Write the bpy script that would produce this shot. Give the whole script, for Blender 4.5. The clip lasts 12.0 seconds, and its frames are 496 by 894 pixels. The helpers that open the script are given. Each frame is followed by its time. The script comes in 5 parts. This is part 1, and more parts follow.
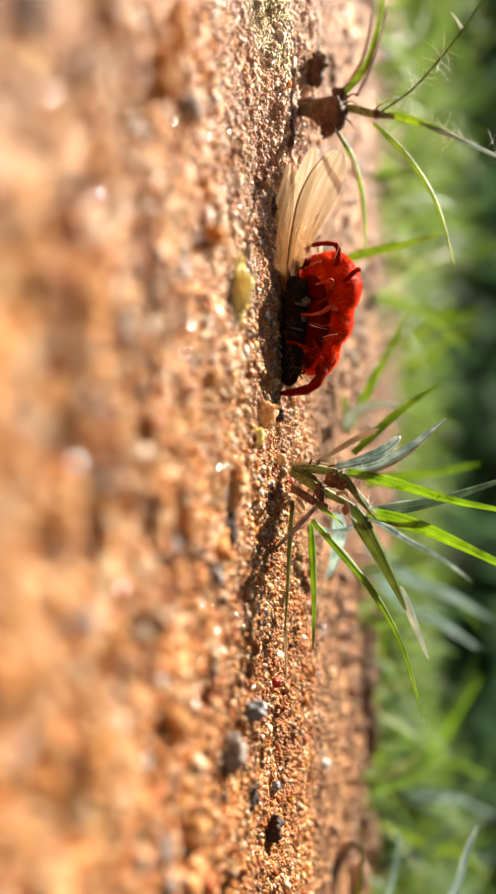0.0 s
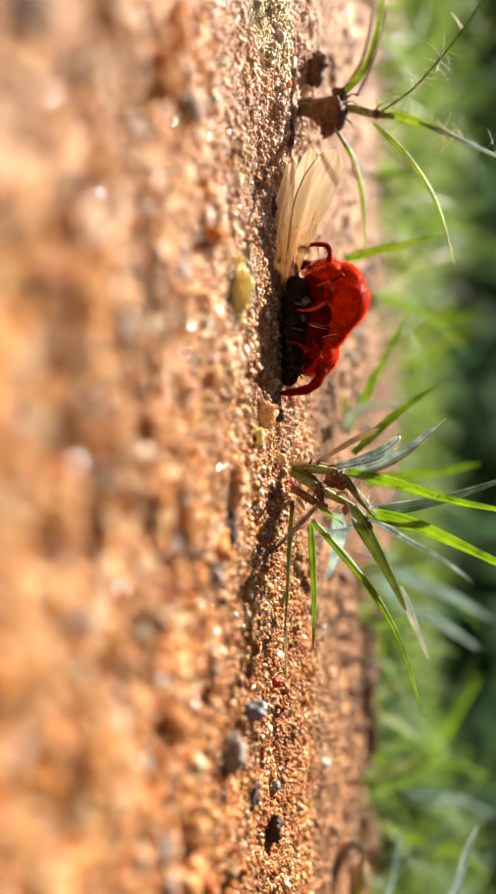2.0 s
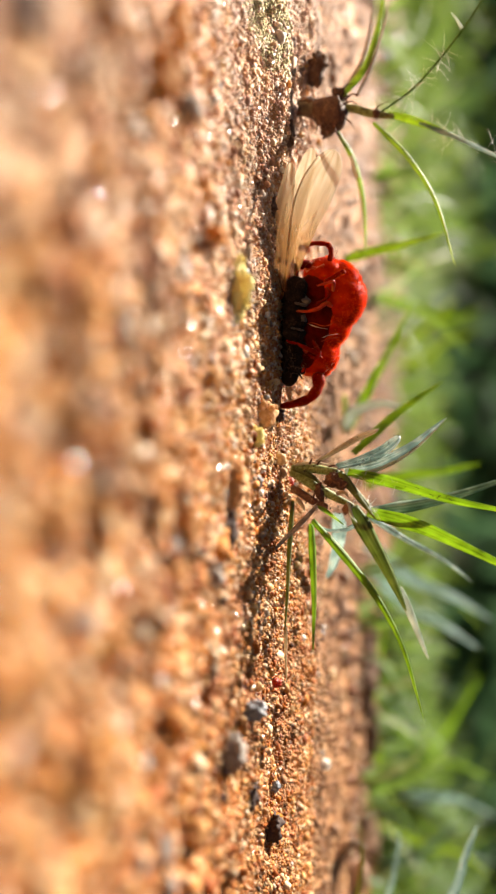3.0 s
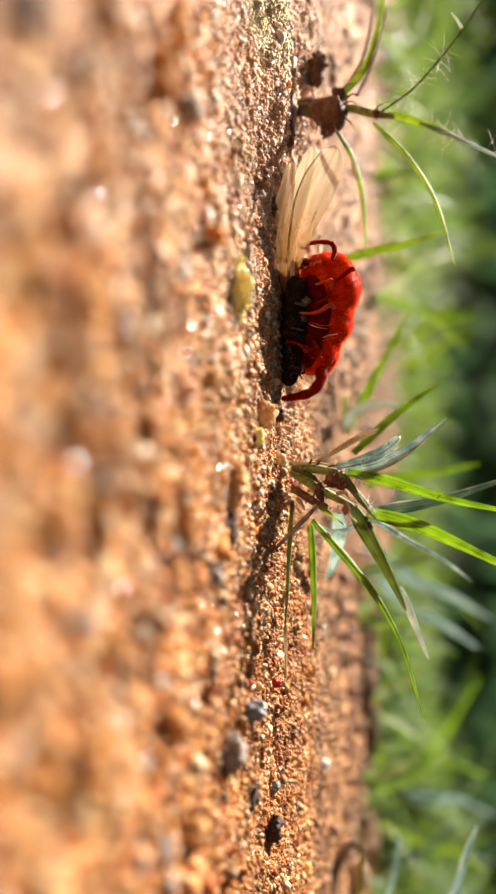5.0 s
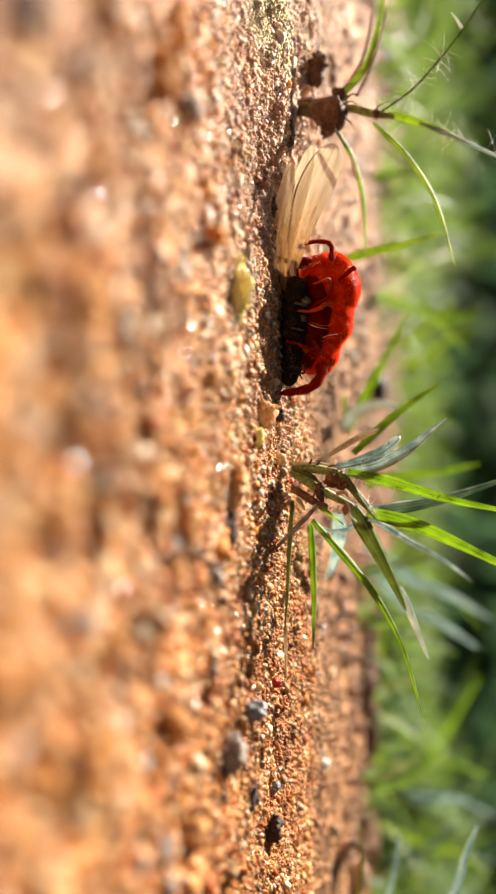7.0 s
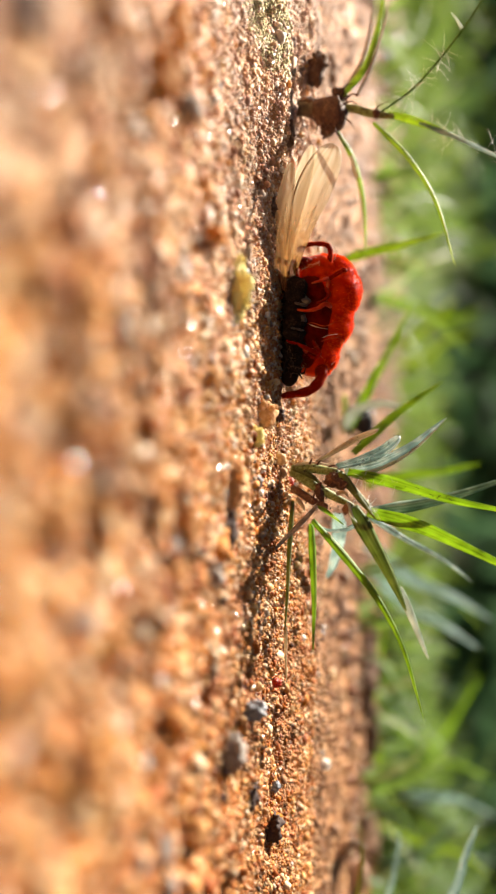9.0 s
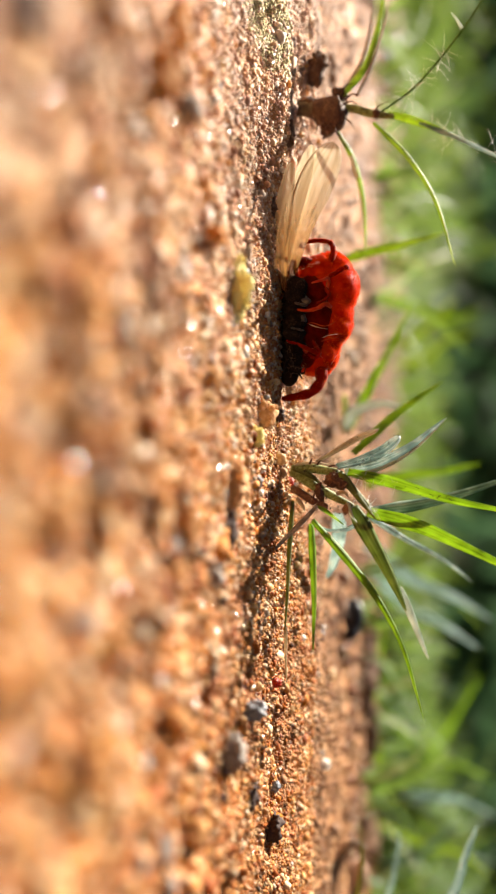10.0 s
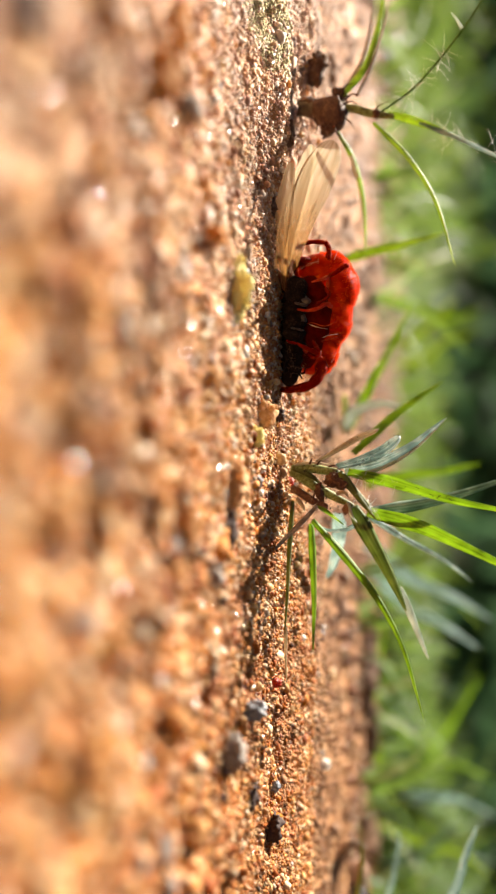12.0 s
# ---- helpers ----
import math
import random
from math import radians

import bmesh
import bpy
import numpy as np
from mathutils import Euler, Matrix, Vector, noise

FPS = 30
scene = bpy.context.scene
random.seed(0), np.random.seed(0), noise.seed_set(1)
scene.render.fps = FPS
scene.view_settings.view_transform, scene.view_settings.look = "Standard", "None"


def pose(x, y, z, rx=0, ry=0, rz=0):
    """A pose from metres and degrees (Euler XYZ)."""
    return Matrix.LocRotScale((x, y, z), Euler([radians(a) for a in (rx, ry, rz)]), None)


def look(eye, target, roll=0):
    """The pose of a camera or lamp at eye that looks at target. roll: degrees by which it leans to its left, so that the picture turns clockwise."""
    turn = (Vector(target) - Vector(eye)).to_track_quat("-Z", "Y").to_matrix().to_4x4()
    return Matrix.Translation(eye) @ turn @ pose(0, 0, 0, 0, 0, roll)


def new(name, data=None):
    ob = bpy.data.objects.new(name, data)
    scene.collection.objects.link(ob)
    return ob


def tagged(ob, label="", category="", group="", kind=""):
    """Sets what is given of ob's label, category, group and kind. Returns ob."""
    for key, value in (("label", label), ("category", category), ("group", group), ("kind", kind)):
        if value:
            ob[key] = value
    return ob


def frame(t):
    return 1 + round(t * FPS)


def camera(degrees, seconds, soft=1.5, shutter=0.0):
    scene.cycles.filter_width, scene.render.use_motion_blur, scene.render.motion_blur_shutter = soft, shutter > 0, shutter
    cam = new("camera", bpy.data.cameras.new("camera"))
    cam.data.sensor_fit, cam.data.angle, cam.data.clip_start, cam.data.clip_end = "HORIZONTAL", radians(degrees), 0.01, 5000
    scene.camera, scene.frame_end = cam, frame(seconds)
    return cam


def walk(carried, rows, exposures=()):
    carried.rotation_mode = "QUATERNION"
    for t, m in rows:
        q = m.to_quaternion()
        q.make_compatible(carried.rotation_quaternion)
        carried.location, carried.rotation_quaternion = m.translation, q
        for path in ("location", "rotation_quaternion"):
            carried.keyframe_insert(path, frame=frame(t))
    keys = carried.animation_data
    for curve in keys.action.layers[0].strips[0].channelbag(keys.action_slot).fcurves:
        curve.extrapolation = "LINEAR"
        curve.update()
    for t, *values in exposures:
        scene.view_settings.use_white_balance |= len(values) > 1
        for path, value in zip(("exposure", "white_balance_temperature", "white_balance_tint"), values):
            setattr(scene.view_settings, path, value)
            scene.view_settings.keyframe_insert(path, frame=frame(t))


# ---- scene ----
MM = 0.001

# camera: a still macro shot, the phone held upright on its side
cam = camera(35.51, 12.0, soft=2.4)
cam.data.dof.use_dof = True
cam.data.dof.focus_distance = 0.0561
cam.data.dof.aperture_fstop = 27
EYE = pose(0, 0, 0.00904, 90 - 11.65, 0, 0) @ pose(0, 0, 0, 0, 0, 90)
walk(cam, [(0.0, EYE), (12.0, EYE)])
scene.view_settings.exposure = 2.04

# daylight: low morning sun behind the subject, to its left
SUN_TO = Vector((-0.52, 0.62, 0.60)).normalized()
world = bpy.data.worlds.new("sky")
scene.world = world
world.use_nodes = True
wn = world.node_tree
sky = wn.nodes.new("ShaderNodeTexSky")
sky.sky_type, sky.sun_disc = "NISHITA", False
sky.air_density, sky.dust_density, sky.ozone_density = 0.7, 6.0, 0.2
sky.sun_elevation = math.asin(SUN_TO.z)
sky.sun_rotation = math.atan2(SUN_TO.x, SUN_TO.y)
wn.links.new(sky.outputs[0], wn.nodes["Background"].inputs[0])
wn.nodes["Background"].inputs[1].default_value = 0.0125
sun = new("sun", bpy.data.lights.new("sun", "SUN"))
sun.data.energy, sun.data.angle, sun.data.color = 5.0, radians(0.55), (1.0, 0.92, 0.79)
sun.matrix_world = look(SUN_TO * 5, (0, 0, 0))


# ---- materials ----
def nodes_of(name):
    m = bpy.data.materials.new(name)
    m.use_nodes = True
    return m, m.node_tree.nodes, m.node_tree.links, m.node_tree.nodes["Principled BSDF"]


def ramp(ns, stops, mode="LINEAR"):
    r = ns.new("ShaderNodeValToRGB")
    r.color_ramp.interpolation = mode
    while len(r.color_ramp.elements) < len(stops):
        r.color_ramp.elements.new(0.5)
    for e, (p, c) in zip(r.color_ramp.elements, stops):
        e.position, e.color = p, (*c, 1)
    return r


def noise_node(ns, ls, size_mm, detail=3.0, rough=0.55):
    """Noise in the object's own space, with features of about that size."""
    c = ns.new("ShaderNodeTexCoord")
    n = ns.new("ShaderNodeTexNoise")
    n.inputs["Scale"].default_value = 1000.0 / size_mm
    n.inputs["Detail"].default_value, n.inputs["Roughness"].default_value = detail, rough
    ls.new(c.outputs["Object"], n.inputs["Vector"])
    return n


def bump_on(ns, ls, bsdf, height, mm, strength=0.6):
    b = ns.new("ShaderNodeBump")
    b.inputs["Strength"].default_value, b.inputs["Distance"].default_value = strength, mm * MM
    ls.new(height, b.inputs["Height"])
    ls.new(b.outputs[0], bsdf.inputs["Normal"])


def mixed(ns, ls, a, b, fac, mode="MIX"):
    m = ns.new("ShaderNodeMix")
    m.data_type, m.blend_type = "RGBA", mode
    for i, v in ((0, fac), (6, a), (7, b)):
        if isinstance(v, (int, float)):
            m.inputs[i].default_value = v
        elif isinstance(v, tuple):
            m.inputs[i].default_value = (*v, 1)
        else:
            ls.new(v, m.inputs[i])
    return m.outputs[2]


def two_scale(name, stops, big, small, rough=0.7, bump=0.03, glow=0.0, **more):
    """A plain surface: colour varied at two scales, fine relief."""
    m, ns, ls, p = nodes_of(name)
    nb, nsm = noise_node(ns, ls, big), noise_node(ns, ls, small)
    fac = ns.new("ShaderNodeMath")
    fac.operation = "MULTIPLY_ADD"
    fac.inputs[1].default_value = 0.5
    half = ns.new("ShaderNodeMath")
    half.operation = "MULTIPLY"
    half.inputs[1].default_value = 0.5
    ls.new(nsm.outputs[0], half.inputs[0])
    ls.new(nb.outputs[0], fac.inputs[0])
    ls.new(half.outputs[0], fac.inputs[2])
    r = ramp(ns, stops)
    ls.new(fac.outputs[0], r.inputs[0])
    ls.new(r.outputs[0], p.inputs["Base Color"])
    p.inputs["Roughness"].default_value = rough
    for key, value in more.items():
        p.inputs[key.replace("_", " ")].default_value = value
    bump_on(ns, ls, p, nsm.outputs[0], bump)
    if glow:
        t = ns.new("ShaderNodeBsdfTranslucent")
        ls.new(r.outputs[0], t.inputs[0])
        mx = ns.new("ShaderNodeMixShader")
        mx.inputs[0].default_value = glow
        ls.new(p.outputs[0], mx.inputs[1])
        ls.new(t.outputs[0], mx.inputs[2])
        ls.new(mx.outputs[0], ns["Material Output"].inputs[0])
    return m


def side_tint(ns, ls, c):
    """Sand colour goes paler and pinkish towards -x, darker rust-brown towards +x."""
    co = ns.new("ShaderNodeTexCoord")
    sep = ns.new("ShaderNodeSeparateXYZ")
    ls.new(co.outputs["Object"], sep.inputs[0])
    wob = noise_node(ns, ls, 14.0, 2)
    add = ns.new("ShaderNodeMath")
    add.operation = "MULTIPLY_ADD"
    add.inputs[1].default_value = 0.03
    ls.new(wob.outputs[0], add.inputs[0])
    ls.new(sep.outputs["X"], add.inputs[2])
    span = ns.new("ShaderNodeMapRange")
    for i, v in ((1, 0.012), (2, -0.022), (3, 0.0), (4, 0.55)):
        span.inputs[i].default_value = v
    ls.new(add.outputs[0], span.inputs[0])
    rust = ns.new("ShaderNodeMapRange")
    for i, v in ((1, 0.012), (2, 0.034), (3, 0.0), (4, 0.9)):
        rust.inputs[i].default_value = v
    ls.new(add.outputs[0], rust.inputs[0])
    c = mixed(ns, ls, c, (0.86, 0.70, 0.52), rust.outputs[0], "MULTIPLY")
    return mixed(ns, ls, c, (0.89, 0.68, 0.56), span.outputs[0])


def grain_mat(name, stops, gloss=0.07):
    """Sand: each grain its own mineral colour, some of them glassy, light passing through their edges."""
    m, ns, ls, p = nodes_of(name)
    g = ns.new("ShaderNodeNewGeometry")
    r = ramp(ns, stops)
    ls.new(g.outputs["Random Per Island"], r.inputs[0])
    n = noise_node(ns, ls, 0.12)
    big = noise_node(ns, ls, 5.0, 3)
    br = ramp(ns, [(0.32, (0.52, 0.40, 0.32)), (0.62, (1.0, 1.0, 1.0))])
    ls.new(big.outputs[0], br.inputs[0])
    dirt = ramp(ns, [(0.3, (0.7, 0.58, 0.48)), (0.62, (1, 1, 1))])
    ls.new(n.outputs[0], dirt.inputs[0])
    c = mixed(ns, ls, r.outputs[0], dirt.outputs[0], 1.0, "MULTIPLY")
    c = mixed(ns, ls, c, br.outputs[0], 0.85, "MULTIPLY")
    hue = ramp(ns, [(0.35, (1.0, 0.90, 0.74)), (0.5, (0.97, 0.97, 0.9)), (0.65, (1.02, 0.98, 0.76))])
    broad = noise_node(ns, ls, 3.2, 2)
    ls.new(broad.outputs[0], hue.inputs[0])
    c = mixed(ns, ls, c, hue.outputs[0], 1.0, "MULTIPLY")
    c = side_tint(ns, ls, c)
    ls.new(c, p.inputs["Base Color"])
    rnd = ns.new("ShaderNodeTexWhiteNoise")
    rnd.noise_dimensions = "1D"
    ls.new(g.outputs["Random Per Island"], rnd.inputs["W"])
    rr = ramp(ns, [(0.0, (gloss,) * 3), (0.05, (gloss,) * 3), (0.08, (0.5,) * 3), (1.0, (0.9,) * 3)])
    ls.new(rnd.outputs[0], rr.inputs[0])
    ls.new(rr.outputs[0], p.inputs["Roughness"])
    p.inputs["Specular IOR Level"].default_value = 0.35
    bump_on(ns, ls, p, n.outputs[0], 0.03)
    t = ns.new("ShaderNodeBsdfTranslucent")
    ls.new(c, t.inputs[0])
    mx = ns.new("ShaderNodeMixShader")
    mx.inputs[0].default_value = 0.17
    ls.new(p.outputs[0], mx.inputs[1])
    ls.new(t.outputs[0], mx.inputs[2])
    ls.new(mx.outputs[0], ns["Material Output"].inputs[0])
    return m


SAND_STOPS = [(0.0, (0.22, 0.08, 0.025)), (0.12, (0.56, 0.18, 0.035)), (0.28, (0.68, 0.29, 0.065)), (0.45, (0.74, 0.39, 0.115)), (0.63, (0.79, 0.50, 0.20)),
              (0.68, (0.50, 0.36, 0.31)), (0.73, (0.84, 0.62, 0.36)), (0.92, (0.93, 0.87, 0.78)), (0.97, (0.88, 0.86, 0.85)), (1.0, (0.10, 0.05, 0.035))]


def leaf_mat(name, stops, shine, glow=0.5, rough=0.55, streak=0.6):
    """A blade of grass: lengthwise fibres, light that shines through it."""
    m, ns, ls, p = nodes_of(name)
    uv = ns.new("ShaderNodeUVMap")
    uv.uv_map = "along"
    mp = ns.new("ShaderNodeMapping")
    mp.inputs["Scale"].default_value = (8, 0.16, 1)
    ls.new(uv.outputs[0], mp.inputs[0])
    n = ns.new("ShaderNodeTexNoise")
    n.inputs["Scale"].default_value, n.inputs["Detail"].default_value = 1.0, 2
    ls.new(mp.outputs[0], n.inputs["Vector"])
    spots = noise_node(ns, ls, 1.2, 3)
    mid = ns.new("ShaderNodeMath")
    mid.operation = "MULTIPLY_ADD"
    mid.inputs[1].default_value = 0.4
    part_ = ns.new("ShaderNodeMath")
    part_.operation = "MULTIPLY"
    part_.inputs[1].default_value = 0.6
    ls.new(n.outputs[0], part_.inputs[0])
    ls.new(spots.outputs[0], mid.inputs[0])
    ls.new(part_.outputs[0], mid.inputs[2])
    r = ramp(ns, stops)
    ls.new(mid.outputs[0], r.inputs[0])
    ls.new(r.outputs[0], p.inputs["Base Color"])
    p.inputs["Roughness"].default_value = rough
    p.inputs["Specular IOR Level"].default_value = 0.3
    bump_on(ns, ls, p, n.outputs[0], 0.08, streak)
    t = ns.new("ShaderNodeBsdfTranslucent")
    r2 = ramp(ns, [(0.33, tuple(v * 0.35 for v in shine)), (0.46, tuple(v * 0.78 for v in shine)), (0.62, shine)])
    ls.new(mid.outputs[0], r2.inputs[0])
    ls.new(r2.outputs[0], t.inputs[0])
    mx = ns.new("ShaderNodeMixShader")
    mx.inputs[0].default_value = glow
    ls.new(p.outputs[0], mx.inputs[1])
    ls.new(t.outputs[0], mx.inputs[2])
    ls.new(mx.outputs[0], ns["Material Output"].inputs[0])
    return m


M_SOIL = two_scale("soil", [(0.3, (0.22, 0.08, 0.028)), (0.5, (0.40, 0.18, 0.065)), (0.7, (0.52, 0.28, 0.115))], 5.0, 0.35, 0.9, 0.12)


def humus(m):
    """Dark, rooty earth where the grass begins."""
    ns, ls = m.node_tree.nodes, m.node_tree.links
    p = ns["Principled BSDF"]
    was = p.inputs["Base Color"].links[0].from_socket
    co = ns.new("ShaderNodeTexCoord")
    sep = ns.new("ShaderNodeSeparateXYZ")
    ls.new(co.outputs["Object"], sep.inputs[0])
    wob = noise_node(ns, ls, 45.0, 3)
    add = ns.new("ShaderNodeMath")
    add.operation = "MULTIPLY_ADD"
    add.inputs[1].default_value = 0.16
    ls.new(wob.outputs[0], add.inputs[0])
    ls.new(sep.outputs["Y"], add.inputs[2])
    span = ns.new("ShaderNodeMapRange")
    for i, v in ((1, 0.21), (2, 0.30), (3, 0.0), (4, 0.85)):
        span.inputs[i].default_value = v
    ls.new(add.outputs[0], span.inputs[0])
    ls.new(mixed(ns, ls, was, (0.10, 0.06, 0.028), span.outputs[0]), p.inputs["Base Color"])


humus(M_SOIL)
M_GRAIN = grain_mat("sand_grains", SAND_STOPS)
# Far sand: the same mineral colours, dimmer and with less contrast.
M_GRAIN_FAR = grain_mat("sand_grains_far", [(p, tuple(0.35 * v + 0.078 * w for v, w in zip(c, (0.76, 0.46, 0.31)))) for p, c in SAND_STOPS], 0.6)
M_GREEN = leaf_mat("grass_green", [(0.38, (0.02, 0.06, 0.006)), (0.5, (0.07, 0.17, 0.02)), (0.62, (0.20, 0.32, 0.07))], (0.56, 0.75, 0.10), 0.54)
M_OLIVE = leaf_mat("grass_olive", [(0.38, (0.03, 0.04, 0.008)), (0.5, (0.10, 0.12, 0.03)), (0.62, (0.26, 0.25, 0.08))], (0.38, 0.38, 0.09), 0.35)
M_DULL = leaf_mat("grass_dull", [(0.38, (0.03, 0.05, 0.012)), (0.5, (0.10, 0.15, 0.045)), (0.62, (0.24, 0.29, 0.11))], (0.36, 0.45, 0.13), 0.4)
M_LIME = leaf_mat("grass_lime", [(0.38, (0.05, 0.09, 0.008)), (0.5, (0.14, 0.22, 0.03)), (0.62, (0.34, 0.42, 0.10))], (0.62, 0.78, 0.12))
M_TEAL = leaf_mat("grass_teal", [(0.38, (0.02, 0.06, 0.04)), (0.5, (0.11, 0.21, 0.15)), (0.62, (0.45, 0.55, 0.50))], (0.30, 0.46, 0.34), 0.4)
M_COLLAR = two_scale("root_collar", [(0.3, (0.05, 0.03, 0.012)), (0.5, (0.14, 0.09, 0.04)), (0.7, (0.30, 0.22, 0.10))], 0.8, 0.12, 0.8, 0.06)
M_TWIG = two_scale("twig", [(0.3, (0.10, 0.075, 0.055)), (0.5, (0.26, 0.20, 0.15)), (0.7, (0.52, 0.45, 0.35))], 0.6, 0.1, 0.85, 0.05)
M_GLAUC = leaf_mat("grass_bluish", [(0.44, (0.015, 0.055, 0.045)), (0.50, (0.10, 0.22, 0.18)), (0.56, (0.84, 0.90, 0.89))], (0.70, 0.86, 0.82), 0.45, 0.35)
M_STALK = two_scale("stalk_skin", [(0.36, (0.08, 0.05, 0.016)), (0.45, (0.15, 0.17, 0.04)), (0.62, (0.38, 0.44, 0.15))], 1.1, 0.15, 0.6, 0.05, glow=0.25)
M_RUSSET = two_scale("russet_skin", [(0.32, (0.08, 0.03, 0.012)), (0.5, (0.19, 0.08, 0.035)), (0.68, (0.36, 0.20, 0.10))], 0.8, 0.12, 0.6, 0.06, glow=0.2)
M_BLUE = leaf_mat("grass_glaucous", [(0.40, (0.03, 0.08, 0.07)), (0.5, (0.22, 0.33, 0.31)), (0.60, (0.75, 0.82, 0.82))], (0.62, 0.80, 0.77), 0.45, 0.7)
M_PALE = leaf_mat("grass_pale", [(0.38, (0.22, 0.27, 0.18)), (0.5, (0.48, 0.52, 0.42)), (0.62, (0.72, 0.74, 0.66))], (0.66, 0.74, 0.66), 0.45, 0.4)
M_DRY = leaf_mat("grass_dry", [(0.38, (0.10, 0.05, 0.02)), (0.5, (0.48, 0.36, 0.22)), (0.62, (0.76, 0.66, 0.50))], (0.78, 0.66, 0.46), 0.35, 0.6)
M_DEEP = leaf_mat("grass_dark", [(0.38, (0.015, 0.04, 0.008)), (0.5, (0.04, 0.09, 0.02)), (0.62, (0.12, 0.18, 0.05))], (0.20, 0.34, 0.06), 0.3)
M_HUSK = two_scale("husk", [(0.3, (0.03, 0.012, 0.006)), (0.5, (0.085, 0.033, 0.014)), (0.7, (0.28, 0.14, 0.06))], 0.8, 0.12, 0.8, 0.1)


# ---- mesh helpers, all in millimetres ----
ORIGIN = {}


def thing(name, at, label, category, group=""):
    ob = new(name)
    ob.empty_display_size = 0.002
    ob.location = Vector(at) * MM
    ORIGIN[ob.name] = np.array(at, float)
    return tagged(ob, label, category, group)


def mesh_of(name, verts, faces, mat, uv=None, smooth=True):
    me = bpy.data.meshes.new(name)
    me.from_pydata([tuple(v) for v in np.asarray(verts) * MM], [], [tuple(f) for f in faces])
    if uv is not None:
        layer = me.uv_layers.new(name="along")
        idx = np.empty(len(me.loops), int)
        me.loops.foreach_get("vertex_index", idx)
        layer.data.foreach_set("uv", np.asarray(uv, float)[idx].ravel())
    me.polygons.foreach_set("use_smooth", [smooth] * len(me.polygons))
    me.materials.append(mat)
    me.update()
    return me


def part(name, geo, mat, parent, label="", at=None, smooth=True):
    """One mesh under a thing or a part; at is its own origin (a joint)."""
    verts, faces = np.asarray(geo[0], float), geo[1]
    uv = geo[2] if len(geo) > 2 else None
    base = ORIGIN[parent.name]
    at = base if at is None else np.array(at, float)
    ob = new(name, mesh_of(name, verts - at, faces, mat, uv, smooth))
    ob.parent = parent
    ob.location = Vector(at - base) * MM
    ORIGIN[ob.name] = at
    return tagged(ob, label)


def joined(*geos):
    vs, fs, n = [], [], 0
    for g in geos:
        vs.append(np.asarray(g[0], float))
        fs += [tuple(i + n for i in f) for f in g[1]]
        n += len(g[0])
    return np.concatenate(vs), fs


def spline(pts, n):
    """A smooth line through a few points."""
    p = np.asarray(pts, float)
    p = np.vstack([2 * p[0] - p[1], p, 2 * p[-1] - p[-2]])
    out = []
    for u in np.linspace(0, len(p) - 3 - 1e-6, n):
        i = int(u)
        s = u - i
        a, b, c, d = p[i:i + 4]
        out.append(0.5 * (2 * b + (c - a) * s + (2 * a - 5 * b + 4 * c - d) * s * s + (3 * b - a - 3 * c + d) * s ** 3))
    return np.array(out)


def unit(v):
    return v / np.maximum(np.linalg.norm(v, axis=-1, keepdims=True), 1e-9)


def tangents(line):
    return unit(np.gradient(line, axis=0))


def tube(pts, radii, sides=8, n=None, knobs=0.0):
    """A rounded limb; knobs swells it between its joints."""
    n = n or 6 * len(pts)
    line = spline(pts, n)
    r = np.interp(np.linspace(0, 1, n), np.linspace(0, 1, len(radii)), radii)
    if knobs:
        r = r * (1 + knobs * np.abs(np.sin(np.linspace(0, math.pi * (len(pts) - 1), n))))
    t = tangents(line)
    ref = np.where(np.abs(t[:, 2:3]) > 0.9, [[1.0, 0, 0]], [[0, 0, 1.0]])
    a = unit(np.cross(t, ref))
    b = np.cross(a, t)
    ang = np.linspace(0, 2 * math.pi, sides, endpoint=False)
    ring = (np.cos(ang)[None, :, None] * a[:, None] + np.sin(ang)[None, :, None] * b[:, None]) * r[:, None, None]
    verts = (line[:, None] + ring).reshape(-1, 3)
    faces = [(i * sides + j, i * sides + (j + 1) % sides, (i + 1) * sides + (j + 1) % sides, (i + 1) * sides + j)
             for i in range(n - 1) for j in range(sides)]
    verts = np.vstack([verts, line[0] - t[0] * r[0] * 0.6, line[-1] + t[-1] * r[-1] * 0.6])
    k = len(verts)
    faces += [(k - 2, (j + 1) % sides, j) for j in range(sides)]
    faces += [(k - 1, (n - 1) * sides + j, (n - 1) * sides + (j + 1) % sides) for j in range(sides)]
    return verts, faces


